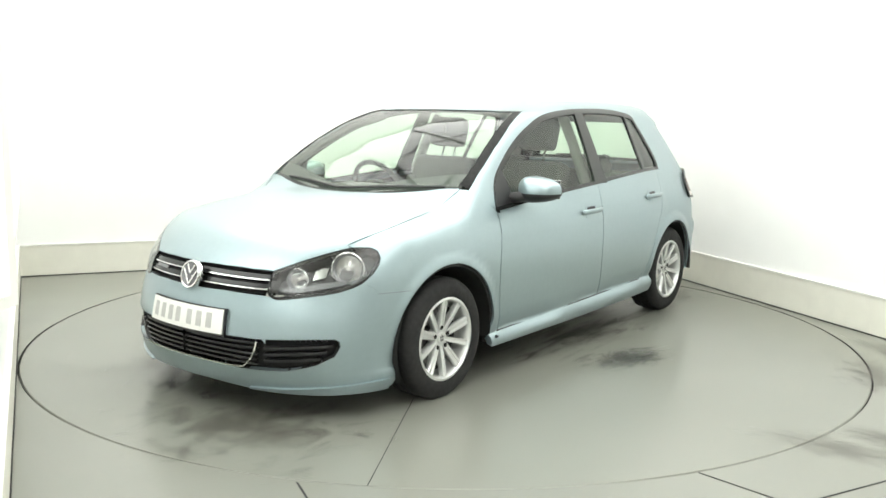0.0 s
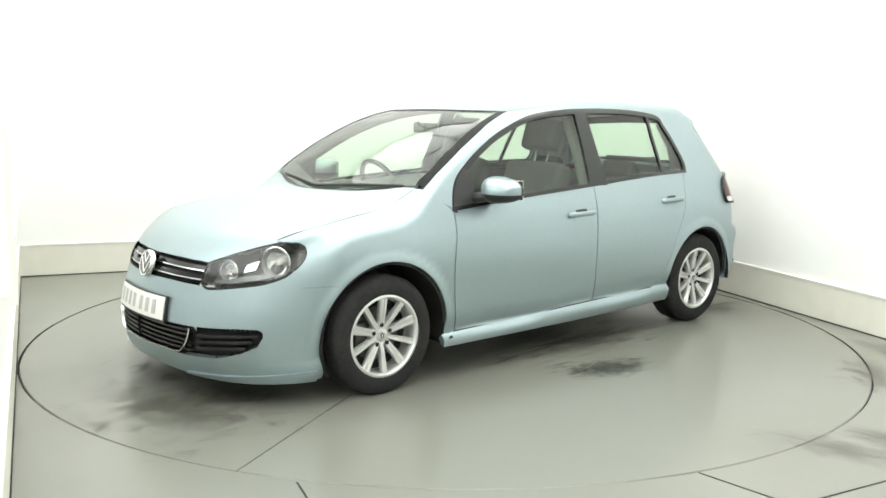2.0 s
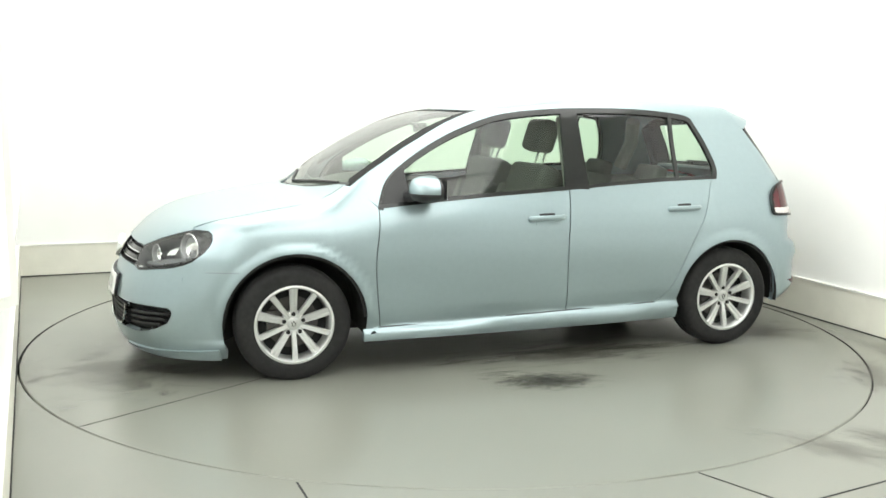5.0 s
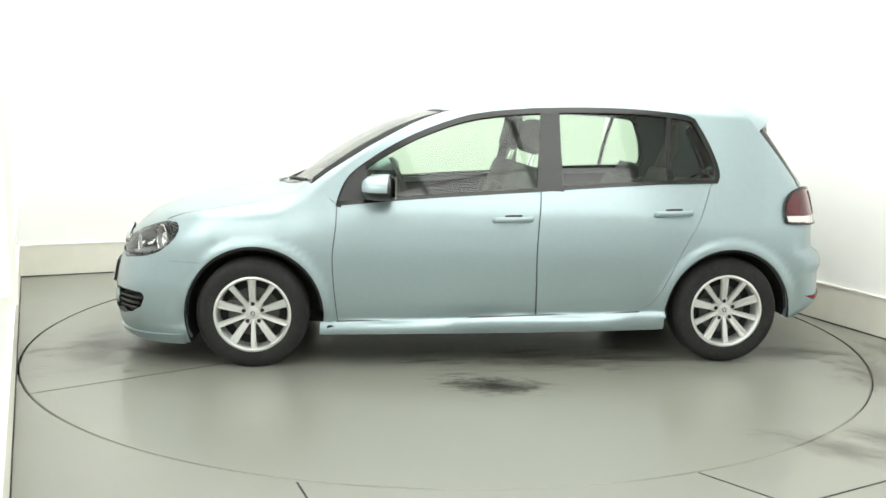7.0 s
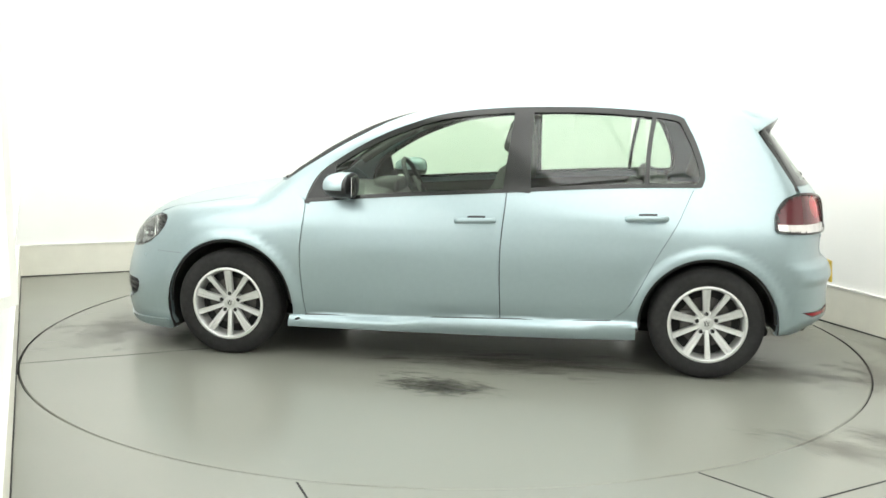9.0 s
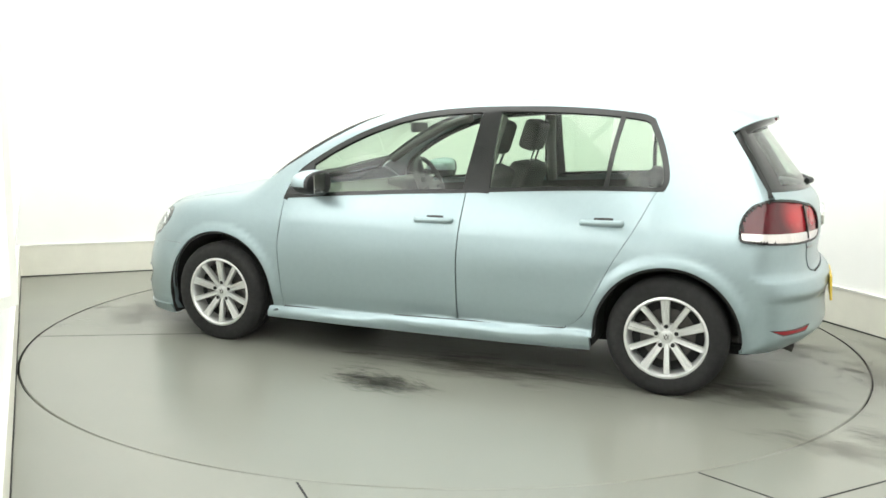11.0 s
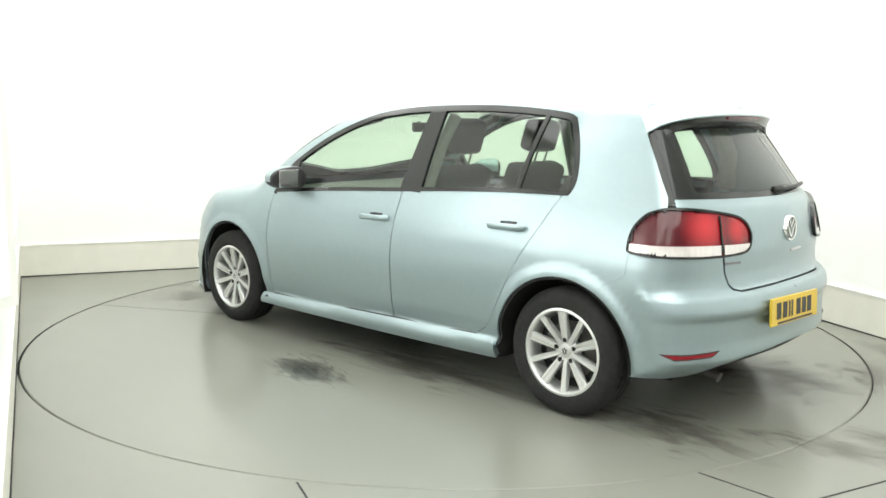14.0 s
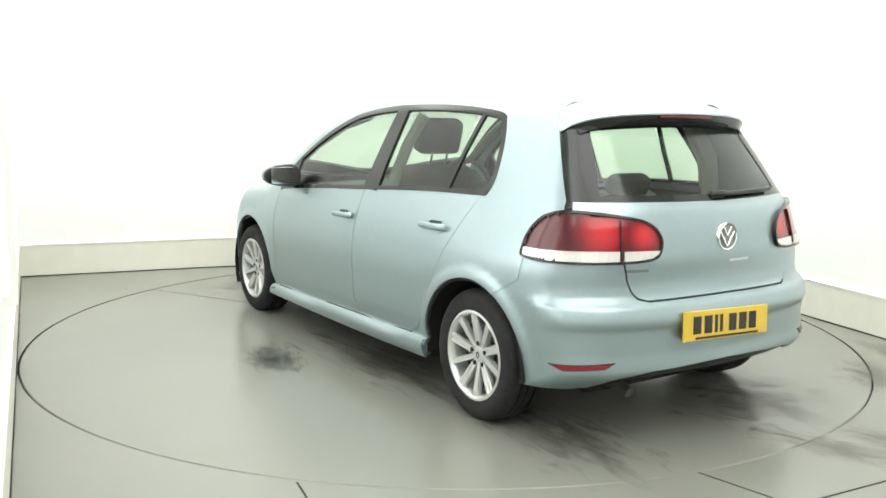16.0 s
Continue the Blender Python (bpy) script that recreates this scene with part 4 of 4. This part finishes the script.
    skin("plate_face", [("bow", [(-0.288, 0.378), (0.288, 0.378), (0.288, 0.484), (-0.288, 0.484)])], WHITE_PLATE, plate, "white number plate", offset=0.019, lip=0.006)
    for k, a in enumerate((-0.235, -0.165, -0.095, -0.03, 0.06, 0.13, 0.20)):
        skin("plate_bar", [("bow", [(a - 0.018, 0.398), (a + 0.018, 0.398), (a + 0.018, 0.464), (a - 0.018, 0.464)])], PALE, plate, "pale bar", offset=0.020, lip=0.001)
    # headlamps
    for mirror in (False, True):
        s = -1 if mirror else 1
        lamp = skin("headlamp", [("bow", inset(LAMP, 0.004, 0.8))], LAMP_BED, car, "clear headlamp with two round reflectors", offset=-0.085, lip=-0.083, mirror=mirror)
        skin("bezel", [("bow", ribbon(LAMP + LAMP[:1], 0.012, 2)[:]), ], GLOSS_BLACK, lamp, "black lamp edge", offset=-0.002, lip=0.01, mirror=mirror)
        for a, z, r in ((0.905, 0.678, 0.072), (0.655, 0.630, 0.050)):
            c = cast("bow", np.array([(a, z)]))[0]
            dish = lathe([(r * 1.06, 0.012), (r, 0.014), (r * 0.96, 0.004), (r * 0.8, -0.018), (r * 0.5, -0.036), (r * 0.2, -0.044), (0.0, -0.045)], 32)
            ob = part("reflector", dish, LAMP_DISH, lamp, "round chrome reflector")
            part("reflector_step", lathe([(r * 0.97, 0.010), (r * 0.90, 0.006), (r * 0.86, -0.006), (r * 0.80, -0.010)], 32), GREY_TRIM, ob, "grey step round the reflector")
            part("bulb", lathe([(0.0, 0.004), (r * 0.16, 0.0), (r * 0.20, -0.02), (r * 0.20, -0.045)], 16), CLEAR_WHITE, ob, "bulb cap")
            yaw = math.degrees(math.atan2(c[1], c[0] - 1.3)) * 0.62
            ob.matrix_basis = Matrix.Translation((c[0] - 0.045, s * (c[1] - 0.028), z)) @ Matrix.Rotation(radians(s * yaw - 90), 4, "Z") @ Matrix.Rotation(radians(4), 4, "X")
        web = [(0.56, 0.585), (0.66, 0.585), (0.80, 0.605), (0.92, 0.625), (0.90, 0.645), (0.78, 0.632), (0.66, 0.606), (0.57, 0.600)]
        skin("inner_reflector", [("bow", web)], GREY_TRIM, lamp, "grey reflector web", offset=-0.040, lip=0.03, mirror=mirror)
        skin("indicator", [("bow", [(0.73, 0.655), (0.80, 0.668), (0.815, 0.712), (0.78, 0.715), (0.74, 0.700)])], LAMP_DISH, lamp, "bright indicator reflector", offset=-0.055, lip=0.02, mirror=mirror)
        skin("washer_flap", [("bow", [(0.86, 0.520), (0.93, 0.524), (0.93, 0.545), (0.86, 0.541)])], PAINT, lamp, "small washer flap below the lamp", offset=0.001, lip=0.004, mirror=mirror)
        skin("lens", [("bow", inset(LAMP, 0.003, 0.8))], CLEAR, lamp, "clear lamp cover", offset=-0.001, lip=0.0, mirror=mirror).visible_shadow = False


def build_rear(car):
    edge = [(0.60, 0.66), (0.628, 0.708), (0.645, 0.785)]
    arch_side = on("side", arch(-1.312, 112, 186), "stern")
    top = on("back", [(0.0, 0.629), (0.25, 0.627), (0.432, 0.625), (0.472, 0.634), (0.495, 0.656), (0.518, 0.711), (0.533, 0.79)], "stern")
    top += [(0.69, 0.81), (0.772, 0.81), (0.955, 0.81), (1.05, 0.81), (1.084, 0.81), (1.115, 0.735)]
    low = [(1.06, 0.255), (0.878, 0.250), (0.773, 0.262), (0.643, 0.311), (0.482, 0.340), (0.2, 0.352), (0.0, 0.356)]
    bumper = skin("rear_bumper", [("stern", top + arch_side[1:] + low)], PAINT, car, "pale blue rear bumper", both=True, lip=0.03, offset=-0.0025)
    skin("diffuser", [("stern", [(0.0, 0.352), (0.2, 0.348), (0.482, 0.336), (0.643, 0.307), (0.773, 0.258), (0.80, 0.255), (0.6, 0.272), (0.3, 0.285), (0.0, 0.288)])], BLACK, bumper, "black lower bumper insert", both=True, offset=-0.02, lip=0.05)
    for sgn in (False, True):
        refl = [(0.938, 0.378), (0.872, 0.352), (0.702, 0.361), (0.658, 0.388), (0.80, 0.380)]
        skin("reflector", [("stern", refl)], BLACK, bumper, "dark reflector bed", offset=0.002, lip=0.01, mirror=sgn)
        skin("reflector_lens", [("stern", inset(refl, 0.006, 0.8))], RED, bumper, "red bumper reflector", offset=0.004, lip=0.006, mirror=sgn)
    part("exhaust_pipe", merged(tube([(-1.6, 0.44, 0.235), (-1.84, 0.44, 0.240), (-1.90, 0.44, 0.222)], 0.024, 14)), STEEL, bumper, "dull steel exhaust pipe")
    # tailgate
    gate_side = [(0.668, 1.024), (0.685, 0.984), (0.670, 0.93), (0.61, 0.86), (0.528, 0.80), (0.512, 0.713), (0.489, 0.660), (0.468, 0.640), (0.43, 0.630)]
    gate = [(0.0, 1.020), (0.3, 1.022)] + gate_side + [(0.25, 0.632), (0.0, 0.634)]
    tailgate = skin("tailgate", [("back", gate)], PAINT, car, "pale blue tailgate", both=True, lip=0.03)
    skin("gate_gap", [("stern", ribbon(on("back", [(0.0, 0.632), (0.25, 0.630), (0.43, 0.628), (0.475, 0.638), (0.50, 0.66), (0.522, 0.713), (0.532, 0.78)], "stern"), 0.03))], DARK, car, "dark gap under the tailgate", both=True, offset=-0.016, lip=0)
    glass = [(0.0, 1.024), (0.30, 1.026), (0.664, 1.030), (0.620, 1.16), (0.566, 1.305), (0.545, 1.335), (0.40, 1.365), (0.2, 1.372), (0.0, 1.374)]
    skin("rear_window", [("back", glass)], REAR_GLASS, tailgate, "tinted rear window", both=True, offset=-0.004, lip=0.0, cell=(0.05, 0.05)).visible_shadow = False
    skin("window_border", [("back", ribbon([(0.0, 1.034), (0.30, 1.036), (0.58, 1.040)], 0.026)), ("back", [(0.668, 1.026), (0.57, 1.026), (0.525, 1.15), (0.48, 1.30), (0.47, 1.362), (0.545, 1.338), (0.568, 1.305), (0.622, 1.16)]), ("back", ribbon([(0.0, 1.352), (0.2, 1.350), (0.48, 1.335)], 0.05))],
         GLOSS_BLACK, tailgate, "black glass border", both=True, offset=-0.001, lip=0.0)
    skin("gate_side_gap", [("stern", ribbon([(0.915, 1.0), (0.920, 1.06), (0.956, 1.16), (1.015, 1.295)], 0.075))], GLOSS_BLACK, car, "dark gap beside the rear window", both=True, offset=-0.002, lip=0)
    for mirror in (False, True):
        skin("roof_corner", [("ring", [(-1.41, 0.95), (-1.50, 0.95), (-1.50, 1.14), (-1.41, 1.14)])], PAINT, car, "pale blue rear roof corner", offset=-0.004, lip=0, mirror=mirror)
    # spoiler, drooping at its ends
    tip_x = hermite([0, 0.2, 0.4, 0.5, 0.55, 0.58], [-1.745, -1.734, -1.690, -1.640, -1.598, -1.553])
    tip_z = hermite([0, 0.2, 0.4, 0.5, 0.55, 0.58], [1.392, 1.389, 1.376, 1.358, 1.336, 1.306])
    bm = bmesh.new()
    rows = []
    n = 32
    for i in range(n + 1):
        ang = 1.0 + (math.pi - 2.0) * i / n
        root = cast("ring", np.array([(-1.468, ang)]))[0]
        y = root[1] * 0.578 / 0.54
        yy = abs(y)
        tipx, tipz = float(tip_x(yy)), float(tip_z(yy))
        rise = 0.004 * (1 - min(1, yy / 0.58) ** 4)
        rows.append([bm.verts.new(q) for q in (tuple(root), tuple(root * 0.67 + np.array((tipx, y, tipz)) * 0.33 + np.array((0, 0, rise))), tuple(root * 0.33 + np.array((tipx, y, tipz)) * 0.67 + np.array((0, 0, rise))),
                                               (tipx + 0.012, y, tipz + 0.004), (tipx + 0.001, y, tipz), (tipx + 0.002, y, tipz - 0.006))])
    for a, b in zip(rows, rows[1:]):
        for k in range(5):
            bm.faces.new((a[k], b[k], b[k + 1], a[k + 1]))
    bmesh.ops.recalc_face_normals(bm, faces=bm.faces)
    spoiler = part("spoiler", bm, PAINT, tailgate, "pale blue roof spoiler")
    bm = bmesh.new()
    rows = []
    for i in range(n + 1):
        y = -0.576 + 1.152 * i / n
        yy = abs(y)
        tipx, tipz = float(tip_x(yy)), float(tip_z(yy))
        low = cast("back", np.array([(y * 0.97, tipz - 0.055)]))[0]
        rows.append([bm.verts.new(q) for q in ((tipx + 0.003, y, tipz - 0.0055), (tipx + 0.012, y * 0.995, tipz - 0.028), (tipx * 0.5 + low[0] * 0.5, y * 0.985, tipz - 0.046), (low[0] + 0.004, y * 0.97, tipz - 0.055))])
    for a, b in zip(rows, rows[1:]):
        for k in range(3):
            bm.faces.new((a[k], a[k + 1], b[k + 1], b[k]))
    part("spoiler_underside", bm, GLOSS_BLACK, tailgate, "black underside of the spoiler")
    lamp_pts = [(float(tip_x(abs(y))) + 0.006, y, float(tip_z(abs(y))) - 0.016) for y in np.linspace(-0.17, 0.17, 9)]
    part("brake_light", tube(lamp_pts, 0.007, 8), DEEP_RED, tailgate, "red high brake light")
    # wiper, badge, script, plate
    q = cast("back", np.array([(-0.02 - 0.42 * k / 8, 1.045 + 0.004 * k / 8) for k in range(9)])) + np.array([-0.018, 0, 0.004])
    part("rear_wiper", merged(tube([tuple(v) for v in q], 0.010), tube([tuple(q[0] + np.array((0.02, 0.03, -0.004))), tuple(q[0]), tuple(q[1] * 0.5 + q[0] * 0.5)], 0.017)), BLACK, tailgate, "black rear wiper")
    emblem("badge", tailgate, (-1.990, 0.0, 0.872), 0.060, 2, 90)
    skin("script_bar", [("back", [(0.52, 0.746), (0.42, 0.746), (0.42, 0.757), (0.52, 0.757)])], GREY_TRIM, tailgate, "small grey model script", offset=0.003, lip=0.003)
    skin("script_bar", [("back", [(-0.03, 0.762), (-0.16, 0.762), (-0.16, 0.772), (-0.03, 0.772)])], ALLOY, tailgate, "small silver model script", offset=0.003, lip=0.003)
    # the rear plate is flat and leans a little; its characters are plain bars
    at = pose(-2.058, 0.045, 0.512, 2.2, 4, 0)
    plate = part("number_plate", box(-0.006, 0.006, -0.266, 0.266, -0.062, 0.062, 0.002, 1, m=at), YELLOW_PLATE, car, "yellow number plate", smooth=False)
    for a, w in ((0.190, 0.024), (0.122, 0.024), (0.072, 0.009), (0.040, 0.009), (-0.032, 0.024), (-0.098, 0.024), (-0.162, 0.024)):
        part("plate_bar", box(-0.0075, -0.006, a - w, a + w, -0.034, 0.040, m=at), BLACK, plate, "dark bar", smooth=False)
    part("plate_foot", box(-0.0075, -0.006, -0.20, 0.20, -0.056, -0.047, m=at), BLACK, plate, "dark line", smooth=False)
    # tail lamps
    for mirror in (False, True):
        lamp = skin("tail_lamp", [("stern", TAIL_LAMP)], TAIL_RED, car, "red tail lamp with a clear lower band", offset=0.010, lip=0.035, mirror=mirror, cell=(0.014, 0.012))
        skin("lens_joint", [("stern", ribbon([(0.654, 0.80), (0.656, 0.88), (0.660, 0.952)], 0.007))], GLOSS_BLACK, lamp, "dark joint across the lens", offset=0.0205, lip=0.010, mirror=mirror)
        skin("lamp_edge", [("stern", ribbon(TAIL_LAMP + TAIL_LAMP[:1], 0.009, 2))], GLOSS_BLACK, lamp, "dark lamp edge", offset=0.0185, lip=0.024, mirror=mirror, cell=(0.014, 0.012))
        white = clip([tuple(q) for q in TAIL_LAMP], 1, 0.836, False)
        for x0, x1 in ((1.2, 0.655), (0.645, 0.40)):
            zone = clip(clip(white, 0, x1, True), 0, x0, False)
            skin("clear_lens", [("stern", inset(zone, 0.005, 0.8))], CLEAR_WHITE, lamp, "clear lower lens", offset=0.0165, lip=0.010, mirror=mirror, cell=(0.014, 0.012))


def build_mirrors(car):
    for s in (1, -1):
        bm = bmesh.new()
        bmesh.ops.create_uvsphere(bm, u_segments=32, v_segments=20, radius=1)
        for v in bm.verts:
            x, y, z = v.co
            p = 2.6
            r = (abs(x) ** p + abs(y) ** p + abs(z) ** p) ** (1 / p)
            x, y, z = x / r, y / r, z / r
            if x < -0.35:
                x = -0.35 - (-0.35 - x) * 0.15
            v.co = (0.105 * x + 0.02 * (1 - abs(y)), 0.118 * y, 0.068 * z * (1 - 0.22 * y))
        upper = bm.copy()
        cut = bmesh.ops.bisect_plane(upper, geom=upper.verts[:] + upper.edges[:] + upper.faces[:], plane_co=(0, 0, -0.016), plane_no=(0, 0, 1), clear_inner=True)
        bmesh.ops.bisect_plane(upper, geom=upper.verts[:] + upper.edges[:] + upper.faces[:], plane_co=(-0.018, 0, 0), plane_no=(1, 0, 0), clear_inner=True)
        bmesh.ops.scale(bm, vec=(0.985, 0.985, 0.985), verts=bm.verts)
        at = (pose(0.610, 0.935, 0.982, 0, 0, -6) if s > 0 else pose(0.585, -0.890, 0.985, 0, 0, 62)) @ Matrix.Diagonal((1, s, 1, 1))
        for b in (bm, upper):
            bmesh.ops.transform(b, matrix=at, verts=b.verts)
            if s < 0:
                bmesh.ops.reverse_faces(b, faces=b.faces)
        shell = part("door_mirror", bm, BLACK, car, "black lower shell of the door mirror")
        part("mirror_cap", upper, PAINT, shell, "pale blue mirror cap")
        part("mirror_arm", merged(tube([(0.70, s * 0.80, 0.935), (0.70, s * 0.86, 0.945), (0.66, s * 0.91, 0.965)], 0.030, 12)), BLACK, shell, "black mirror arm")
        face = box(-0.0015, 0.0015, -0.085, 0.085, -0.050, 0.050, 0.001, 1, m=pose(0.566, 0.935, 0.984, 0, 0, 5) if s > 0 else pose(0.565, -0.850, 0.986, 0, 0, 62))
        part("mirror_glass", face, CHROME, shell, "mirror glass", smooth=False)


def cushion(x0, x1, y0, y1, z0, z1, m, bulge=0.02):
    bm = box(x0, x1, y0, y1, z0, z1, min(x1 - x0, y1 - y0, z1 - z0) * 0.32, 4)
    bmesh.ops.transform(bm, matrix=m, verts=bm.verts)
    return bm


def build_inside(car):
    for s in (1, -1):
        q = cast("top", np.array([(x, s * (y - 0.03)) for x, y in SCREEN_SIDE[1:]])) - np.array([0, 0, 0.045])
        part("screen_pillar_trim", tube([tuple(v) for v in q], 0.028, 8), DASH, car, "dark inner windscreen pillar")
    for y in (0.36, -0.36):
        base = pose(-0.02, y, 0.34)
        seat = part("front_seat", cushion(-0.05, 0.47, -0.25, 0.25, 0.08, 0.24, base @ pose(0, 0, 0, 0, -8, 0)), FABRIC, car, "dark grey fabric front seat")
        back = base @ pose(0, 0, 0.16, 0, -20, 0)
        part("backrest", merged(cushion(-0.09, 0.05, -0.24, 0.24, 0.0, 0.62, back), cushion(-0.06, 0.08, -0.25, -0.17, 0.05, 0.46, back), cushion(-0.06, 0.08, 0.17, 0.25, 0.05, 0.46, back)), FABRIC, seat)
        part("headrest", cushion(-0.07, 0.04, -0.135, 0.135, 0.69, 0.885, back @ pose(0, 0, 0, 0, 3, 0)), FABRIC, seat, "dark grey headrest")
        for dy in (-0.05, 0.05):
            part("headrest_post", tube([tuple(back @ Vector((-0.02, dy, 0.60))), tuple(back @ Vector((-0.02, dy, 0.73)))], 0.007), CHROME, seat)
    rear = pose(-0.80, 0, 0.30)
    bench = part("rear_bench", cushion(-0.05, 0.46, -0.60, 0.60, 0.05, 0.22, rear), FABRIC, car, "dark grey rear bench")
    back = rear @ pose(0, 0, 0.16, 0, -22, 0)
    for y0, y1 in ((-0.58, -0.005), (0.005, 0.58)):
        part("backrest", cushion(-0.10, 0.05, y0, y1, 0.0, 0.56, back), FABRIC, bench)
    for y in (0.34, -0.34):
        part("headrest", cushion(-0.08, 0.02, -0.13, 0.13, 0.55, 0.665, back @ pose(0, y, 0)), FABRIC, bench, "low dark headrest")
    # dashboard
    bm = bmesh.new()
    rows = []
    for i in range(13):
        y = -0.70 + 1.40 * i / 12
        k = 1 - 0.35 * (y / 0.7) ** 2
        rows.append([bm.verts.new(q) for q in ((0.60, y, 0.35), (0.58, y, 0.70), (0.55, y, 0.82), (0.60, y, 0.875), (0.72, y, 0.90), (0.80 + 0.32 * k - 0.1, y, 0.905))])
    for a, b in zip(rows, rows[1:]):
        for j in range(5):
            bm.faces.new((a[j], b[j], b[j + 1], a[j + 1]))
    part("dashboard", bm, DASH, car, "dark grey dashboard")
    part("instrument_hood", cushion(0.55, 0.72, -0.53, -0.20, 0.85, 0.945, Matrix.Identity(4)), DASH, car, "dark instrument hood")
    pts = [(0.185 * math.cos(2 * math.pi * i / 32), 0.185 * math.sin(2 * math.pi * i / 32), 0) for i in range(33)]
    wheel = tube(pts, 0.016, 10)
    spokes = merged(box(-0.18, 0.18, -0.018, 0.018, -0.012, 0.006, 0.004), box(-0.018, 0.018, -0.18, 0.0, -0.012, 0.006, 0.004), box(-0.07, 0.07, -0.06, 0.06, -0.03, 0.012, 0.012))
    sw = part("steering_wheel", wheel, BLACK, car, "black steering wheel")
    part("steering_boss", spokes, BLACK, sw)
    sw.matrix_basis = Matrix.Translation((0.46, -0.36, 0.90)) @ Matrix.Rotation(radians(-90), 4, "Z") @ Matrix.Rotation(radians(65), 4, "X")
    m = part("inside_mirror", box(0.375, 0.40, -0.115, 0.115, 1.255, 1.315, 0.012, 3), BLACK, car, "black inside mirror")
    part("mirror_stalk", tube([(0.40, 0, 1.29), (0.45, 0, 1.315)], 0.012), BLACK, m)
    for s in (1, -1):
        part("pillar_trim", tube([(-0.30, s * 0.695, 0.95), (-0.31, s * 0.590, 1.20), (-0.33, s * 0.50, 1.36)], 0.032, 10), TRIM_GREY, car, "light grey inner pillar trim")
        part("rear_pillar_trim", tube([(-1.38, s * 0.60, 1.0), (-1.42, s * 0.52, 1.18), (-1.38, s * 0.44, 1.34)], 0.05, 10), TRIM_GREY, car, "light grey rear pillar trim")
    skin("headlining", [("ring", [(-1.45, 1.10), (0.15, 1.10), (0.20, math.pi / 2), (-1.45, math.pi / 2)])], TRIM_GREY, car, "light grey roof lining", offset=-0.03, lip=0.0, both=True, cell=(0.08, 0.08))
    part("parcel_shelf", box(-1.80, -1.20, -0.60, 0.60, 0.93, 0.95, 0.006), DASH, car, "dark parcel shelf")
    part("tunnel", box(-0.9, 0.6, -0.10, 0.10, 0.20, 0.50, 0.03), DASH, car, "dark centre console")
    part("gear_lever", merged(tube([(0.33, 0, 0.5), (0.31, 0, 0.62)], 0.012), cushion(-0.03, 0.03, -0.025, 0.025, 0.60, 0.67, pose(0.31, 0, 0))), BLACK, car)
    part("floor_pan", box(-1.70, 1.95, -0.50, 0.50, 0.165, 0.22, 0.02), DARK, car, "dark underbody")
    part("floor_side", merged(box(-0.93, 0.92, 0.50, 0.80, 0.185, 0.225, 0.01), box(-0.93, 0.92, -0.80, -0.50, 0.185, 0.225, 0.01)), DARK, car, "dark underbody side")
    part("rear_valance", box(-1.84, -1.66, -0.66, 0.66, 0.27, 0.36, 0.03), DARK, car, "dark rear underbody")
    part("bulkhead", box(0.95, 1.0, -0.49, 0.49, 0.2, 0.86), DARK, car, "dark bulkhead")
    part("boot_wall", box(-1.90, -1.86, -0.5, 0.5, 0.3, 0.94), DARK, car, "dark boot wall")
    part("silencer", merged(tube([(-1.30, 0.1, 0.20), (-1.30, 0.45, 0.20)], 0.07, 14), tube([(0.8, 0.05, 0.17), (-1.2, 0.05, 0.17)], 0.025, 10)), STEEL, car, "dull exhaust silencer")


def build_car():
    root = thing("car", "pale blue metallic five-door hatchback parked on the turntable", "car")
    holder = root
    build_shell(holder)
    build_front(holder)
    build_rear(holder)
    build_mirrors(holder)
    build_wheels(holder)
    build_inside(holder)
    # the car's own origin is the turntable's axis, so that both turn about one point
    for o in root.children:
        o.matrix_basis = pose(CAR_AT[0], CAR_AT[1], 0) @ o.matrix_basis
    return root


car = build_car()


# ---- movement ----
def motions():
    rows = [(t, pose(0, 0, 0, 0, 0, a)) for t, a in TURN]
    walk(turntable, rows)
    walk(car, rows)


motions()
